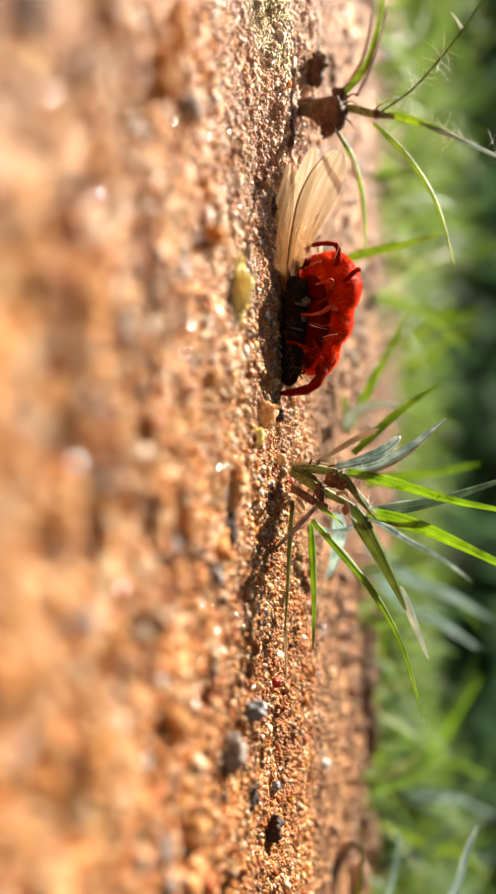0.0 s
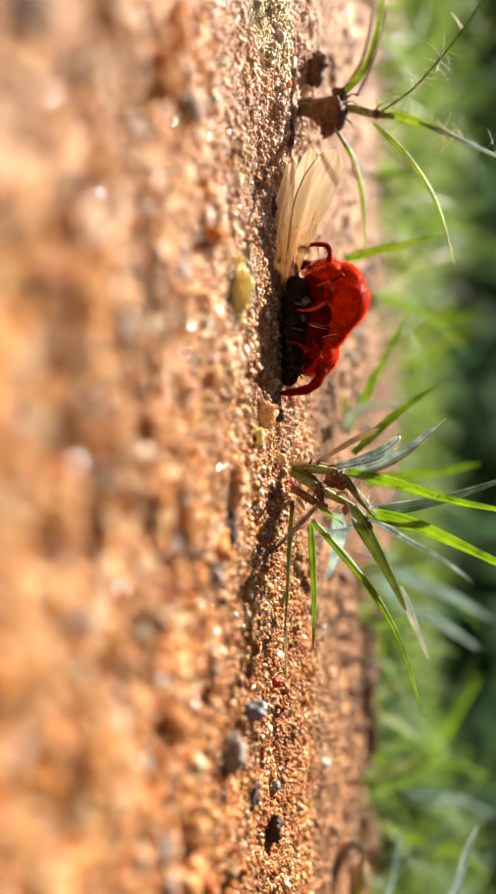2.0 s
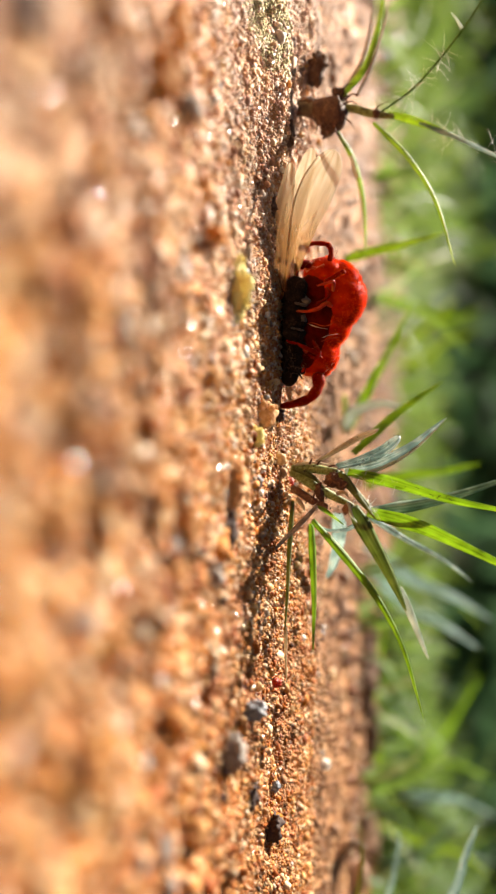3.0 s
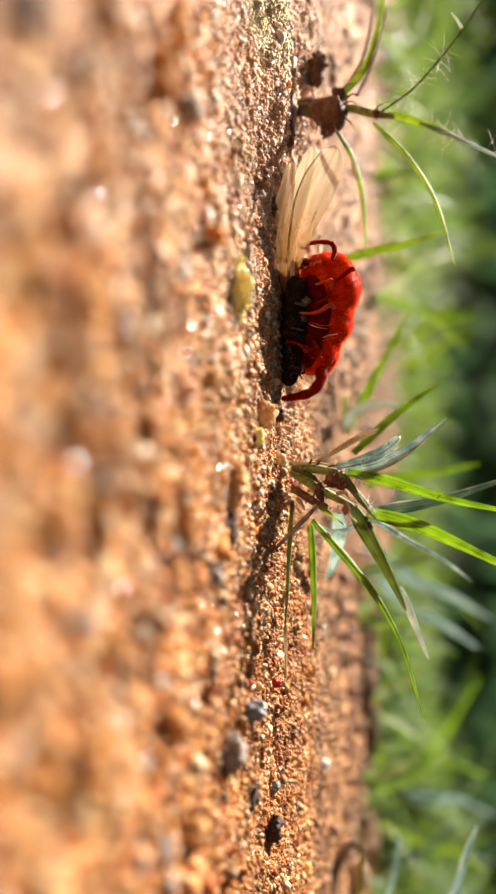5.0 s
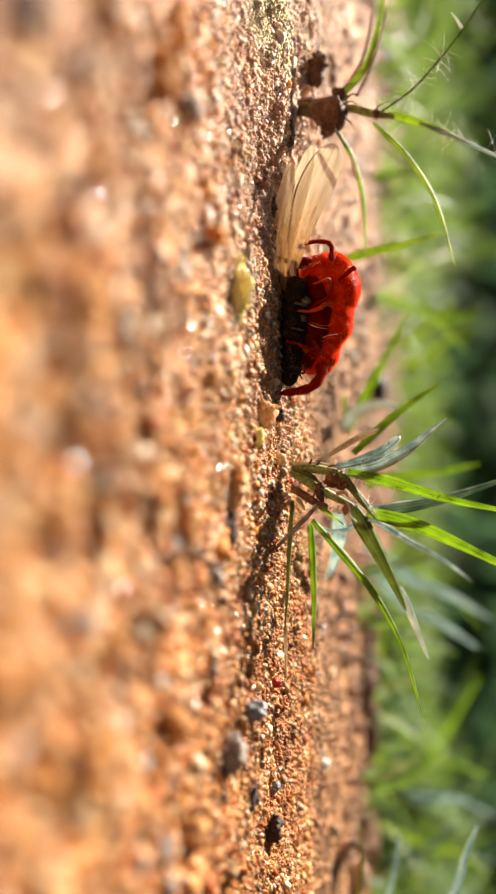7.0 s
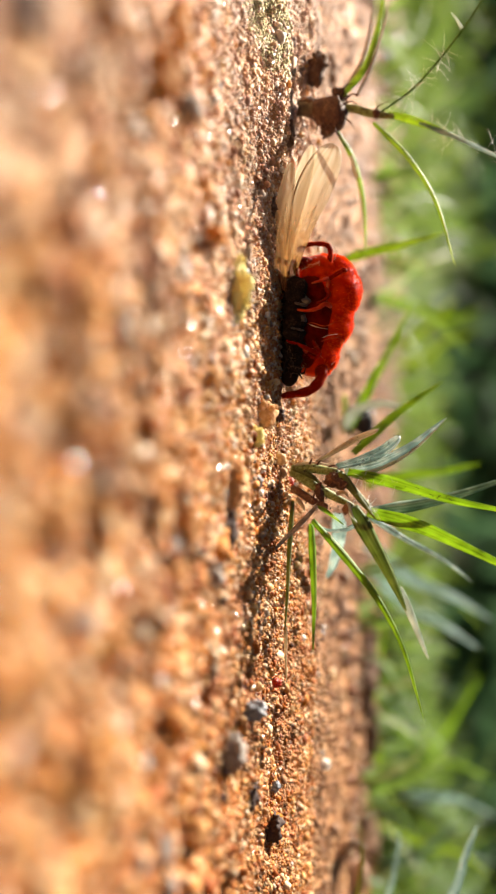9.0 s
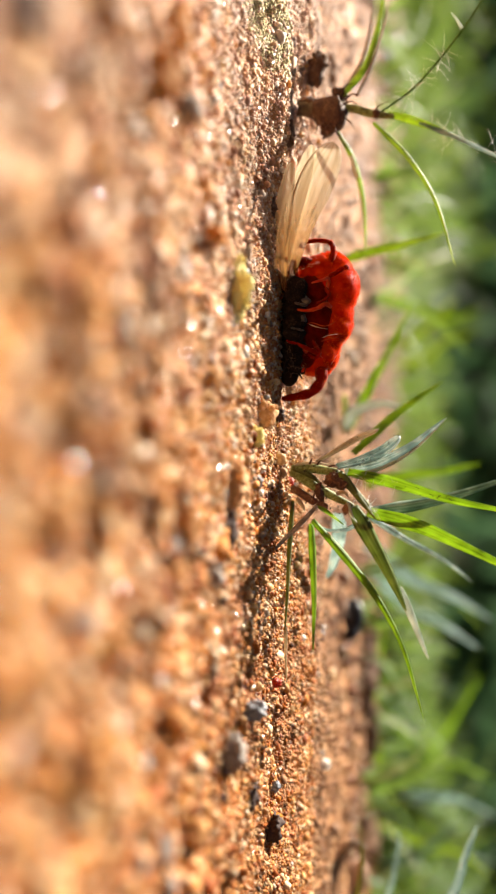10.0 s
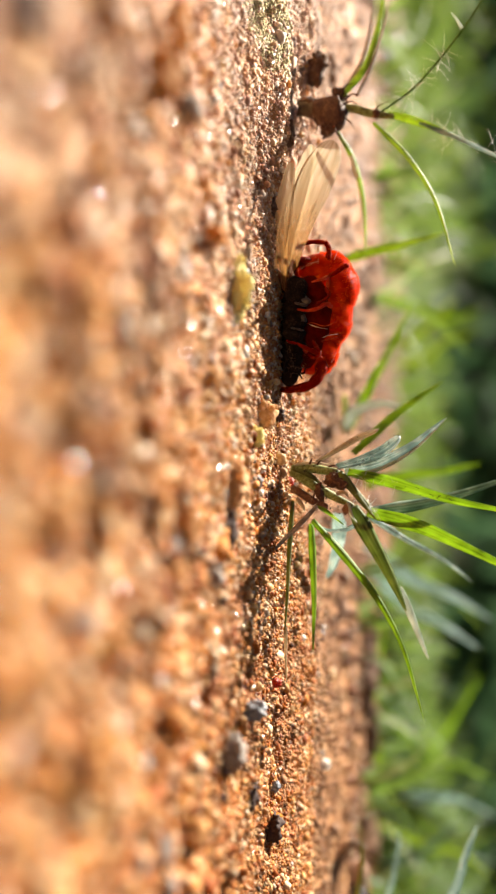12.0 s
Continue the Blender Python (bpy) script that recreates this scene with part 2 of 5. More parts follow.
def lobe(center, radii, turn=(0, 0, 0), rough=0.0, size=1.0, furrows=(), segs=40, rings=26, power=1.0, seed=0.0, crease=0.0):
    """An ellipsoid with lumps and with folds round its x axis."""
    rot = np.array(Euler([radians(a) for a in turn]).to_matrix())
    verts, faces = [], []
    for i in range(rings + 1):
        th = math.pi * i / rings
        for j in range(segs):
            ph = 2 * math.pi * j / segs
            d = np.array((-math.cos(th), math.sin(th) * math.cos(ph), math.sin(th) * math.sin(ph)))
            k = 1.0
            for at, depth, wide in furrows:
                k -= depth * math.exp(-((d[0] - at + 0.08 * math.sin(3 * ph + at * 5)) / wide) ** 2)
            p = np.sign(d) * np.abs(d) ** power * np.array(radii) * k
            if rough:
                q = Vector(p / size) + Vector((seed, seed * 2, 7))
                p = p * (1 + rough * (noise.noise(q) + 0.5 * noise.noise(q * 2.3)))
            if crease:
                q = Vector(p / size) * 0.9 + Vector((seed, 3, seed))
                p = p * (1 - crease * (1 - abs(noise.noise(q))) ** 5 - 0.6 * crease * (1 - abs(noise.noise(q * 2.1))) ** 6)
            verts.append(rot @ p + np.array(center))
    for i in range(rings):
        for j in range(segs):
            a, b = i * segs + j, i * segs + (j + 1) % segs
            faces.append((a, b, b + segs, a + segs))
    return np.array(verts), faces


def leaf_profile(s):
    return np.minimum(1.0, 0.55 + 2.2 * s) * np.power(np.clip(1 - s, 0, 1), 0.55)


def wing_profile(s):
    return (0.22 + 0.78 * np.clip(s / 0.62, 0, 1) ** 1.1) * np.sqrt(np.clip(1 - np.clip((s - 0.72) / 0.28, 0, 1) ** 2.2, 0.0, 1))


def blunt_profile(s):
    return np.minimum(1.0, 0.5 + 0.9 * s) * np.sqrt(np.clip(1 - s ** 10, 0, 1))


def stem_profile(s):
    return 1.0 - 0.25 * s


def ribbon(pts, width, profile=leaf_profile, fold=0.45, twist=0.0, n=26, thick=0.05, across=5, wave=0.0):
    """A blade: a folded strip of real thickness along a line, with its veins lengthwise."""
    line = spline(pts, n)
    s = np.linspace(0, 1, n)
    t = tangents(line)
    side = unit(np.cross(t, np.array([[0.05, 1.0, 0.12]])))
    nor = np.cross(side, t)
    ang = np.radians(twist if np.ndim(twist) == 0 else np.interp(s, [0, 1], twist)) * np.ones(n)
    side, nor = (side * np.cos(ang)[:, None] + nor * np.sin(ang)[:, None],
                 nor * np.cos(ang)[:, None] - side * np.sin(ang)[:, None])
    wd = width * 0.5 * profile(s)
    u = np.linspace(-1, 1, across)
    lift = fold * (np.abs(u) - 0.5)
    top = line[:, None] + side[:, None] * (wd[:, None] * u)[..., None] + nor[:, None] * (wd[:, None] * lift)[..., None]
    if wave:
        top = top + nor[:, None] * (wave * np.sin(s * 17)[:, None] * u ** 3)[..., None]
    edge = 1 - 0.7 * np.abs(u) ** 3
    bottom = top - nor[:, None] * (thick * edge * np.minimum(1, wd[:, None] * 4 / max(width, 1e-6) + 0.1))[..., None]
    verts = np.concatenate([top.reshape(-1, 3), bottom.reshape(-1, 3)])
    m = n * across
    faces = []
    for i in range(n - 1):
        for j in range(across - 1):
            a = i * across + j
            faces.append((a, a + 1, a + across + 1, a + across))
            faces.append((m + a, m + a + across, m + a + across + 1, m + a + 1))
        for j in (0, across - 1):
            a = i * across + j
            q = (a, a + across, m + a + across, m + a)
            faces.append(q if j == 0 else q[::-1])
    for i in (0, n - 1):
        for j in range(across - 1):
            a = i * across + j
            q = (a, m + a, m + a + 1, a + 1)
            faces.append(q if i == 0 else q[::-1])
    length = np.concatenate([[0], np.cumsum(np.linalg.norm(np.diff(line, axis=0), axis=1))])
    uv1 = np.stack([np.tile((u + 1) / 2, n), np.repeat(length, across)], 1)
    uv = np.concatenate([uv1, uv1])
    return verts, faces, uv


def blade(parent, pts, width, mat, label="", name="leaf_blade", **more):
    return part(name, ribbon(pts, width, **more), mat, parent, label)


# ---- the lie of the ground ----
LATTICE = np.random.RandomState(7).rand(256, 256)


def value_noise(x, y):
    xi, yi = np.floor(x).astype(int), np.floor(y).astype(int)
    fx, fy = x - xi, y - yi
    fx, fy = fx * fx * (3 - 2 * fx), fy * fy * (3 - 2 * fy)
    a, b = LATTICE[xi % 256, yi % 256], LATTICE[(xi + 1) % 256, yi % 256]
    c, d = LATTICE[xi % 256, (yi + 1) % 256], LATTICE[(xi + 1) % 256, (yi + 1) % 256]
    return (a * (1 - fx) + b * fx) * (1 - fy) + (c * (1 - fx) + d * fx) * fy - 0.5


RISE_Y = [-200, 0, 20, 30, 40, 50, 58, 64, 70, 83, 110, 150, 200, 400, 1000]
RISE_Z = [-2.6, -2.6, -2.5, -2.1, -1.7, -1.2, 0.0, 0.95, 1.35, 2.1, 3.5, 5.0, 6.0, 7.0, 7.5]


def gz(x, y):
    """Height of the bare soil at a place, in mm."""
    x, y = np.asarray(x, float), np.asarray(y, float)
    z = sum(np.interp(y + k, RISE_Y, RISE_Z) for k in (-3, -1, 1, 3)) / 4
    far = np.clip((y - 62) / 60, 0, 1)
    z = z - 0.6 * np.clip((-x - 6) / 16, 0, 1) * np.exp(-((y - 47) / 9) ** 2)
    z = z + np.clip((-x - 18.5) / 5, 0, 1) * (0.5 * np.exp(-((y - 56.5) / 1.7) ** 2) - 0.4 * np.exp(-((y - 61.0) / 2.0) ** 2))
    fine = np.clip((185 - y) / 30, 0, 1) * (np.abs(x) < 120)
    z = z + 0.5 * value_noise(x / 7 + 3, y / 7) * (1 + 0.9 * far) * fine + fine * (0.36 + 0.75 * np.clip((46 - y) / 10, 0, 1)) * value_noise(x / 2.3, y / 2.3 + 9)
    z = z + 0.42 * fine * value_noise(x / 0.9 + 31, y / 0.9) + 2.5 * far * value_noise(x / 28, y / 28 + 5)
    return z


def at_ground(x, y, up=0.0):
    return (x, y, float(gz(x, y)) + up)


def make_ground():
    def axis(*spans):
        return np.concatenate([np.arange(a, b, s) for a, b, s in spans])
    far = np.geomspace(620, 60000, 14)
    ys = np.concatenate([-far[::-1], axis((-600, -40, 40), (-40, 12, 3), (12, 40, 0.5), (40, 76, 0.36), (76, 170, 1.3), (170, 600, 9)), far])
    half = np.concatenate([axis((0.2, 48, 0.42), (48, 110, 2.2), (110, 600, 20)), far])
    xs = np.concatenate([-half[::-1], half])
    gx, gy = np.meshgrid(xs, ys)
    v = np.stack([gx, gy, gz(gx, gy)], -1).reshape(-1, 3)
    nx, ny = len(xs), len(ys)
    i = (np.arange(ny - 1)[:, None] * nx + np.arange(nx - 1)[None]).ravel()
    f = np.stack([i, i + 1, i + nx + 1, i + nx], 1)
    ob = new("ground", mesh_of("ground", v, f.tolist(), M_SOIL))
    return tagged(ob, "bare orange-brown sandy soil with small lumps and pits", "ground", kind="structure")


ICO = np.array([(0, 0, -1), (0.724, -0.526, -0.447), (-0.276, -0.851, -0.447), (-0.894, 0, -0.447), (-0.276, 0.851, -0.447), (0.724, 0.526, -0.447),
                (0.276, -0.851, 0.447), (-0.724, -0.526, 0.447), (-0.724, 0.526, 0.447), (0.276, 0.851, 0.447), (0.894, 0, 0.447), (0, 0, 1)])
ICO_F = np.array([(0, 1, 2), (1, 0, 5), (0, 2, 3), (0, 3, 4), (0, 4, 5), (1, 5, 10), (2, 1, 6), (3, 2, 7), (4, 3, 8), (5, 4, 9),
                  (1, 10, 6), (2, 6, 7), (3, 7, 8), (4, 8, 9), (5, 9, 10), (6, 10, 11), (7, 6, 11), (8, 7, 11), (9, 8, 11), (10, 9, 11)])[:, ::-1]


OCT = np.array([(1, 0, 0), (-1, 0, 0), (0, 1, 0), (0, -1, 0), (0, 0, 1), (0, 0, -1)], float)
OCT_F = np.array([(0, 2, 4), (2, 1, 4), (1, 3, 4), (3, 0, 4), (2, 0, 5), (1, 2, 5), (3, 1, 5), (0, 3, 5)])


def random_turns(rng, n):
    q = unit(rng.normal(size=(n, 4)))
    w, x, y, z = q.T
    return np.stack([1 - 2 * (y * y + z * z), 2 * (x * y - z * w), 2 * (x * z + y * w), 2 * (x * y + z * w), 1 - 2 * (x * x + z * z), 2 * (y * z - x * w),
                     2 * (x * z - y * w), 2 * (y * z + x * w), 1 - 2 * (x * x + y * y)], 1).reshape(n, 3, 3)


def scatter_grains(name, seed, n, y0, y1, spread, r0, r1, label, lift=0.25, splinters=False, mat=None, spots=None):
    """Angular grains strewn on the soil between two lines, wider the farther off."""
    rng = np.random.RandomState(seed)
    y = y0 + (y1 - y0) * rng.rand(n)
    x = (rng.rand(n) * 2 - 1) * (spread[0] + (spread[1] - spread[0]) * (y - y0) / (y1 - y0))
    r = r0 * (r1 / r0) ** (rng.rand(n) ** 1.8)
    if spots:
        a, q = rng.rand(n) * 2 * math.pi, np.sqrt(rng.rand(n)) * (0.6 + 0.5 * rng.rand(n))
        x, y = spots[0] + spots[2] * q * np.cos(a), spots[1] + spots[3] * q * np.sin(a)
    solid, sides = (OCT, OCT_F) if splinters else (ICO, ICO_F)
    k = len(solid)
    shape = solid[None] * (0.6 + 0.75 * rng.rand(n, k, 1)) * (0.5 + 0.8 * rng.rand(n, 1, 3))
    v = np.einsum("nij,nkj->nki", random_turns(rng, n), shape) * r[:, None, None]
    v += np.stack([x, y, gz(x, y) + lift * r], 1)[:, None]
    f = (sides[None] + k * np.arange(n)[:, None, None]).reshape(-1, 3)
    me = bpy.data.meshes.new(name)
    me.vertices.add(n * k)
    me.vertices.foreach_set("co", (v * MM).ravel())
    me.loops.add(len(f) * 3)
    me.loops.foreach_set("vertex_index", f.ravel())
    me.polygons.add(len(f))
    me.polygons.foreach_set("loop_start", np.arange(len(f)) * 3)
    me.polygons.foreach_set("loop_total", np.full(len(f), 3))
    me.update(calc_edges=True)
    me.materials.append(mat or M_GRAIN)
    return tagged(new(name, me), label, "sand", kind="stuff")


make_ground()
scatter_grains("sand", 1, 84000, 41, 66, (27, 41), 0.05, 0.16, "fine orange and tan sand grains on the soil", 0.3, True)
scatter_grains("sand", 5, 30000, 41, 66, (27, 41), 0.07, 0.24, "middling orange and tan sand grains on the soil", 0.2)
scatter_grains("sand", 2, 17000, 14, 41, (10, 27), 0.08, 0.36, "loose golden sand grains close to the lens")
scatter_grains("sand", 6, 26000, 66, 84, (41, 52), 0.06, 0.26, "muted reddish sand behind the mite", 0.2, True, M_GRAIN_FAR)
scatter_grains("sand", 3, 13000, 84, 190, (52, 115), 0.2, 0.75, "muted pinkish sand stretching to the grass", 0.1, mat=M_GRAIN_FAR)
scatter_grains("gravel", 4, 1500, 14, 66, (10, 41), 0.22, 0.50, "coarser rust and cream grit among the sand", 0.15)


# ---- red velvet mite and the winged termite it feeds on ----
def mite_mat(name, base, glow=(1.0, 0.22, 0.05), deep=0.7):
    m, ns, ls, p = nodes_of(name)
    n, fine = noise_node(ns, ls, 0.7), noise_node(ns, ls, 0.05, 2)
    r = ramp(ns, [(0.3, tuple(c * 0.6 for c in base)), (0.55, base), (0.8, (min(1, base[0] * 1.15), base[1] * 2.2, base[2] * 2.0))])
    ls.new(n.outputs[0], r.inputs[0])
    ls.new(r.outputs[0], p.inputs["Base Color"])
    p.inputs["Roughness"].default_value = 0.5
    p.inputs["Specular IOR Level"].default_value = 0.03
    p.inputs["Specular Tint"].default_value = (1.0, 0.42, 0.14, 1)
    p.inputs["Sheen Weight"].default_value = 0.02
    p.inputs["Sheen Roughness"].default_value = 0.35
    p.inputs["Sheen Tint"].default_value = (1.0, 0.35, 0.15, 1)
    add = ns.new("ShaderNodeMath")
    add.operation = "MULTIPLY_ADD"
    add.inputs[1].default_value = 0.25
    folds = noise_node(ns, ls, 0.35, 1)
    ls.new(fine.outputs[0], add.inputs[0])
    ls.new(folds.outputs[0], add.inputs[2])
    bump_on(ns, ls, p, add.outputs[0], 0.13, 0.6)
    p.inputs["Subsurface Weight"].default_value = 1.0
    p.inputs["Subsurface Radius"].default_value = glow
    p.inputs["Subsurface Scale"].default_value = deep * MM
    return m


def wing_mat():
    m, ns, ls, p = nodes_of("wing_membrane")
    uv = ns.new("ShaderNodeUVMap")
    uv.uv_map = "along"
    mp = ns.new("ShaderNodeMapping")
    mp.inputs["Scale"].default_value = (6, 0.14, 1)
    ls.new(uv.outputs[0], mp.inputs[0])
    n = ns.new("ShaderNodeTexNoise")
    n.inputs["Scale"].default_value, n.inputs["Detail"].default_value = 1.0, 4
    ls.new(mp.outputs[0], n.inputs["Vector"])
    r = ramp(ns, [(0.32, (0.30, 0.20, 0.09)), (0.5, (0.38, 0.28, 0.15)), (0.68, (0.47, 0.37, 0.23))])
    ls.new(n.outputs[0], r.inputs[0])
    p.inputs["Roughness"].default_value = 0.35
    bump_on(ns, ls, p, n.outputs[0], 0.04, 0.4)
    t = ns.new("ShaderNodeBsdfTranslucent")
    r2 = ramp(ns, [(0.36, (0.42, 0.33, 0.19)), (0.5, (0.48, 0.39, 0.25)), (0.66, (0.55, 0.47, 0.33))])
    ls.new(n.outputs[0], r2.inputs[0])
    sep = ns.new("ShaderNodeSeparateXYZ")
    ls.new(uv.outputs[0], sep.inputs[0])
    # Amber root pigment; the tip is brightened to look lit from above.
    tan = ramp(ns, [(0.0, (0.66, 0.34, 0.10)), (0.4, (1.0, 0.76, 0.48)), (0.85, (1.45, 1.52, 1.66))])
    span = ns.new("ShaderNodeMath")
    span.operation = "DIVIDE"
    span.inputs[1].default_value = 11.0
    ls.new(sep.outputs["Y"], span.inputs[0])
    ls.new(span.outputs[0], tan.inputs[0])
    ls.new(mixed(ns, ls, r.outputs[0], tan.outputs[0], 1.0, "MULTIPLY"), p.inputs["Base Color"])
    ls.new(mixed(ns, ls, r2.outputs[0], tan.outputs[0], 1.0, "MULTIPLY"), t.inputs[0])
    a = ns.new("ShaderNodeMixShader")
    a.inputs[0].default_value = 0.45
    ls.new(p.outputs[0], a.inputs[1])
    ls.new(t.outputs[0], a.inputs[2])
    clear = ns.new("ShaderNodeBsdfTransparent")
    b = ns.new("ShaderNodeMixShader")
    b.inputs[0].default_value = 0.5
    ls.new(a.outputs[0], b.inputs[1])
    ls.new(clear.outputs[0], b.inputs[2])
    ls.new(b.outputs[0], ns["Material Output"].inputs[0])
    return m


M_MITE = mite_mat("mite_velvet", (0.46, 0.024, 0.001), deep=0.4)
# Much darker red than the body: the underside's shade is in this colour.
M_BELLY_SHADE = mite_mat("mite_belly_shade", (0.10, 0.0042, 0.001), deep=0.2)
M_LEG = mite_mat("mite_leg", (0.20, 0.008, 0.0015), deep=0.12)
M_TIP = mite_mat("mite_leg_pale", (0.45, 0.06, 0.026), deep=0.12)
M_SETA = two_scale("pale_seta", [(0.3, (0.42, 0.20, 0.12)), (0.7, (0.70, 0.45, 0.34))], 0.6, 0.1, 0.4)
M_WING = wing_mat()
M_VEIN = two_scale("wing_vein", [(0.3, (0.16, 0.085, 0.03)), (0.7, (0.30, 0.17, 0.07))], 1.0, 0.1, 0.5)
M_COSTA = two_scale("wing_edge", [(0.3, (0.40, 0.20, 0.06)), (0.7, (0.58, 0.34, 0.12))], 1.0, 0.1, 0.45, glow=0.4)
M_TERMITE = two_scale("termite_cuticle", [(0.35, (0.005, 0.003, 0.002)), (0.52, (0.011, 0.006, 0.004)), (0.7, (0.05, 0.028, 0.018))], 0.8, 0.12, 0.8, 0.1, Specular_IOR_Level=0.08)
M_SKIN = two_scale("termite_membrane", [(0.3, (0.02, 0.014, 0.010)), (0.7, (0.07, 0.05, 0.038))], 0.6, 0.1, 0.5)

mite = thing("velvet_mite", (-9.22, 57.83, -0.16), "bright red velvet mite gripping a dead winged termite", "mite")
rear = part("rear_body", lobe((-11.88, 58.90, 3.05), (2.9, 1.75, 2.45), (0, 14, 0), 0.05, 1.6, [(0.62, 0.07, 0.08), (-0.6, 0.04, 0.1)], 96, 64, crease=0.008), M_MITE, mite, at=(-11.88, 58.90, 3.05))
middle = part("middle_body", lobe((-9.42, 58.59, 2.52), (2.75, 1.65, 2.4), (0, 24, 0), 0.05, 1.3, [(0.25, 0.07, 0.08), (-0.4, 0.05, 0.08)], 96, 64, seed=3.0, crease=0.012), M_MITE, mite, at=(-9.42, 58.59, 2.52))
front = part("front_body", lobe((-7.21, 58.39, 2.02), (1.75, 1.45, 2.0), (0, 32, 0), 0.06, 1.0, [(0.1, 0.08, 0.1)], 80, 56, seed=5.0, crease=0.02), M_MITE, mite, at=(-7.21, 58.39, 2.02))

# Dark lobes low on the front carry the shade under the body.
part("belly_shade", joined(lobe((-11.4, 57.75, 2.05), (1.6, 0.95, 1.35), (0, 10, 0), 0.03, 0.9, crease=0.02), lobe((-9.4, 57.55, 2.05), (2.1, 0.98, 1.6), (0, 12, 0), 0.03, 0.9, seed=2, crease=0.02), lobe((-7.5, 57.5, 1.75), (1.7, 0.9, 1.25), (0, 15, 0), 0.03, 0.8, seed=4, crease=0.02)), M_BELLY_SHADE, mite, "underside with its shade put into a dark maroon")

flank = part("flank", lobe((-13.16, 58.51, 2.62), (1.5, 1.4, 1.6), (0, 10, 0), 0.05, 1.0, segs=72, rings=48, crease=0.02), M_MITE, mite, at=(-13.16, 58.51, 2.62))


def leg(points, radii, mat=None, label="", sides=10):
    return part("leg", tube(points, radii, sides, knobs=0.22), mat or M_LEG, mite, label, at=points[0])


hind_leg = leg([(-12.88, 57.99, 3.57), (-13.66, 57.75, 3.89), (-14.37, 57.57, 4.03), (-14.82, 57.51, 3.95), (-15.02, 57.39, 3.63), (-15.05, 57.19, 2.89), (-14.95, 57.03, 2.40), (-14.91, 56.97, 2.07)], [0.28, 0.2, 0.17, 0.18, 0.16, 0.14, 0.15, 0.12])
raised_leg = leg([(-12.18, 57.27, 4.31), (-12.45, 57.07, 4.82), (-12.88, 57.02, 5.33), (-12.95, 57.04, 5.65)], [0.13, 0.15, 0.16, 0.15])
grip_leg = leg([(-10.11, 57.09, 3.91), (-10.23, 56.55, 3.54), (-9.80, 56.09, 3.01), (-9.57, 55.79, 2.30), (-9.60, 55.57, 1.49)], [0.13, 0.16, 0.13, 0.10, 0.06], M_TIP, "paler orange leg clasping the prey")
bent_leg = leg([(-11.58, 57.07, 3.57), (-12.17, 56.67, 3.61), (-12.03, 56.34, 3.23), (-11.78, 55.99, 2.52)], [0.12, 0.14, 0.10, 0.06], M_TIP, "paler orange leg clasping the prey")
leg([(-11.68, 57.04, 3.16), (-11.10, 56.68, 3.40), (-10.62, 56.29, 2.98), (-10.48, 56.10, 2.59)], [0.14, 0.12, 0.10, 0.07])
leg([(-6.77, 56.65, 2.78), (-7.12, 55.97, 1.94), (-7.43, 55.62, 1.24), (-7.62, 55.37, 0.53)], [0.15, 0.13, 0.11, 0.08])
side_leg = leg([(-13.54, 58.10, 2.62), (-13.79, 57.08, 1.37), (-13.05, 56.70, 1.04), (-12.33, 56.53, 1.20)], [0.28, 0.24, 0.17, 0.10])
fore_leg = leg([(-6.12, 57.67, 2.75), (-5.16, 57.34, 2.66), (-4.38, 56.91, 2.03), (-4.07, 56.50, 1.03), (-3.94, 56.18, -0.02)], [0.44, 0.36, 0.32, 0.28, 0.18])
for points in ([(-9.17, 56.97, 3.83), (-8.83, 56.52, 3.13), (-9.06, 56.24, 2.24), (-8.96, 56.05, 1.85)], [(-8.05, 57.11, 3.99), (-7.90, 56.76, 3.31), (-7.68, 56.55, 2.79)], [(-6.52, 56.69, 2.94), (-6.91, 56.40, 2.56), (-7.15, 56.24, 2.24), (-7.41, 56.44, 2.72)]):
    part("fold", tube(points, [0.03, 0.035, 0.015], 7), M_TIP, mite, "thin pale ridge on the skin")

leg([(-13.35, 57.40, 1.46), (-13.66, 57.20, 1.10), (-14.12, 57.00, 1.04)], [0.20, 0.16, 0.10])
leg([(-7.81, 56.80, 2.17), (-7.26, 56.50, 2.54), (-6.85, 56.30, 2.77), (-6.47, 56.20, 2.45), (-6.75, 56.30, 1.94)], [0.13, 0.11, 0.10, 0.09, 0.07])
leg([(-6.95, 56.60, 1.78), (-7.33, 56.20, 1.41), (-7.55, 55.90, 0.95), (-7.75, 55.70, 0.43)], [0.13, 0.12, 0.09, 0.05], M_TIP, "paler orange leg clasping the prey")
for points in ([(-8.97, 56.40, 2.01), (-8.71, 56.20, 2.62), (-8.59, 56.40, 3.30)], [(-8.01, 56.60, 2.95), (-8.13, 56.40, 3.39), (-8.24, 56.70, 4.02)], [(-13.88, 57.40, 3.71), (-14.44, 57.20, 3.98), (-14.88, 57.30, 4.09)]):
    part("bristle", tube(points, [0.03, 0.025, 0.012], 5), M_SETA, mite, "long pale bristle")

termite = thing("winged_termite", (-9.40, 56.35, 0.08), "dead dark brown winged termite lying on the sand", "termite")
RINGS = (((-10.89, 56.42, 0.91), 0.85), ((-10.00, 56.31, 0.89), 0.86), ((-9.12, 56.31, 0.89), 0.84), ((-8.24, 56.31, 0.85), 0.82), ((-7.36, 56.30, 0.81), 0.80), ((-6.52, 56.28, 0.72), 0.76), ((-5.77, 56.27, 0.68), 0.70))
for i, (c, r) in enumerate(RINGS):
    part("abdomen_ring", lobe(c, (0.85, r, r), (0, 6, 0), 0.30, 0.4, seed=i), M_TERMITE, termite)
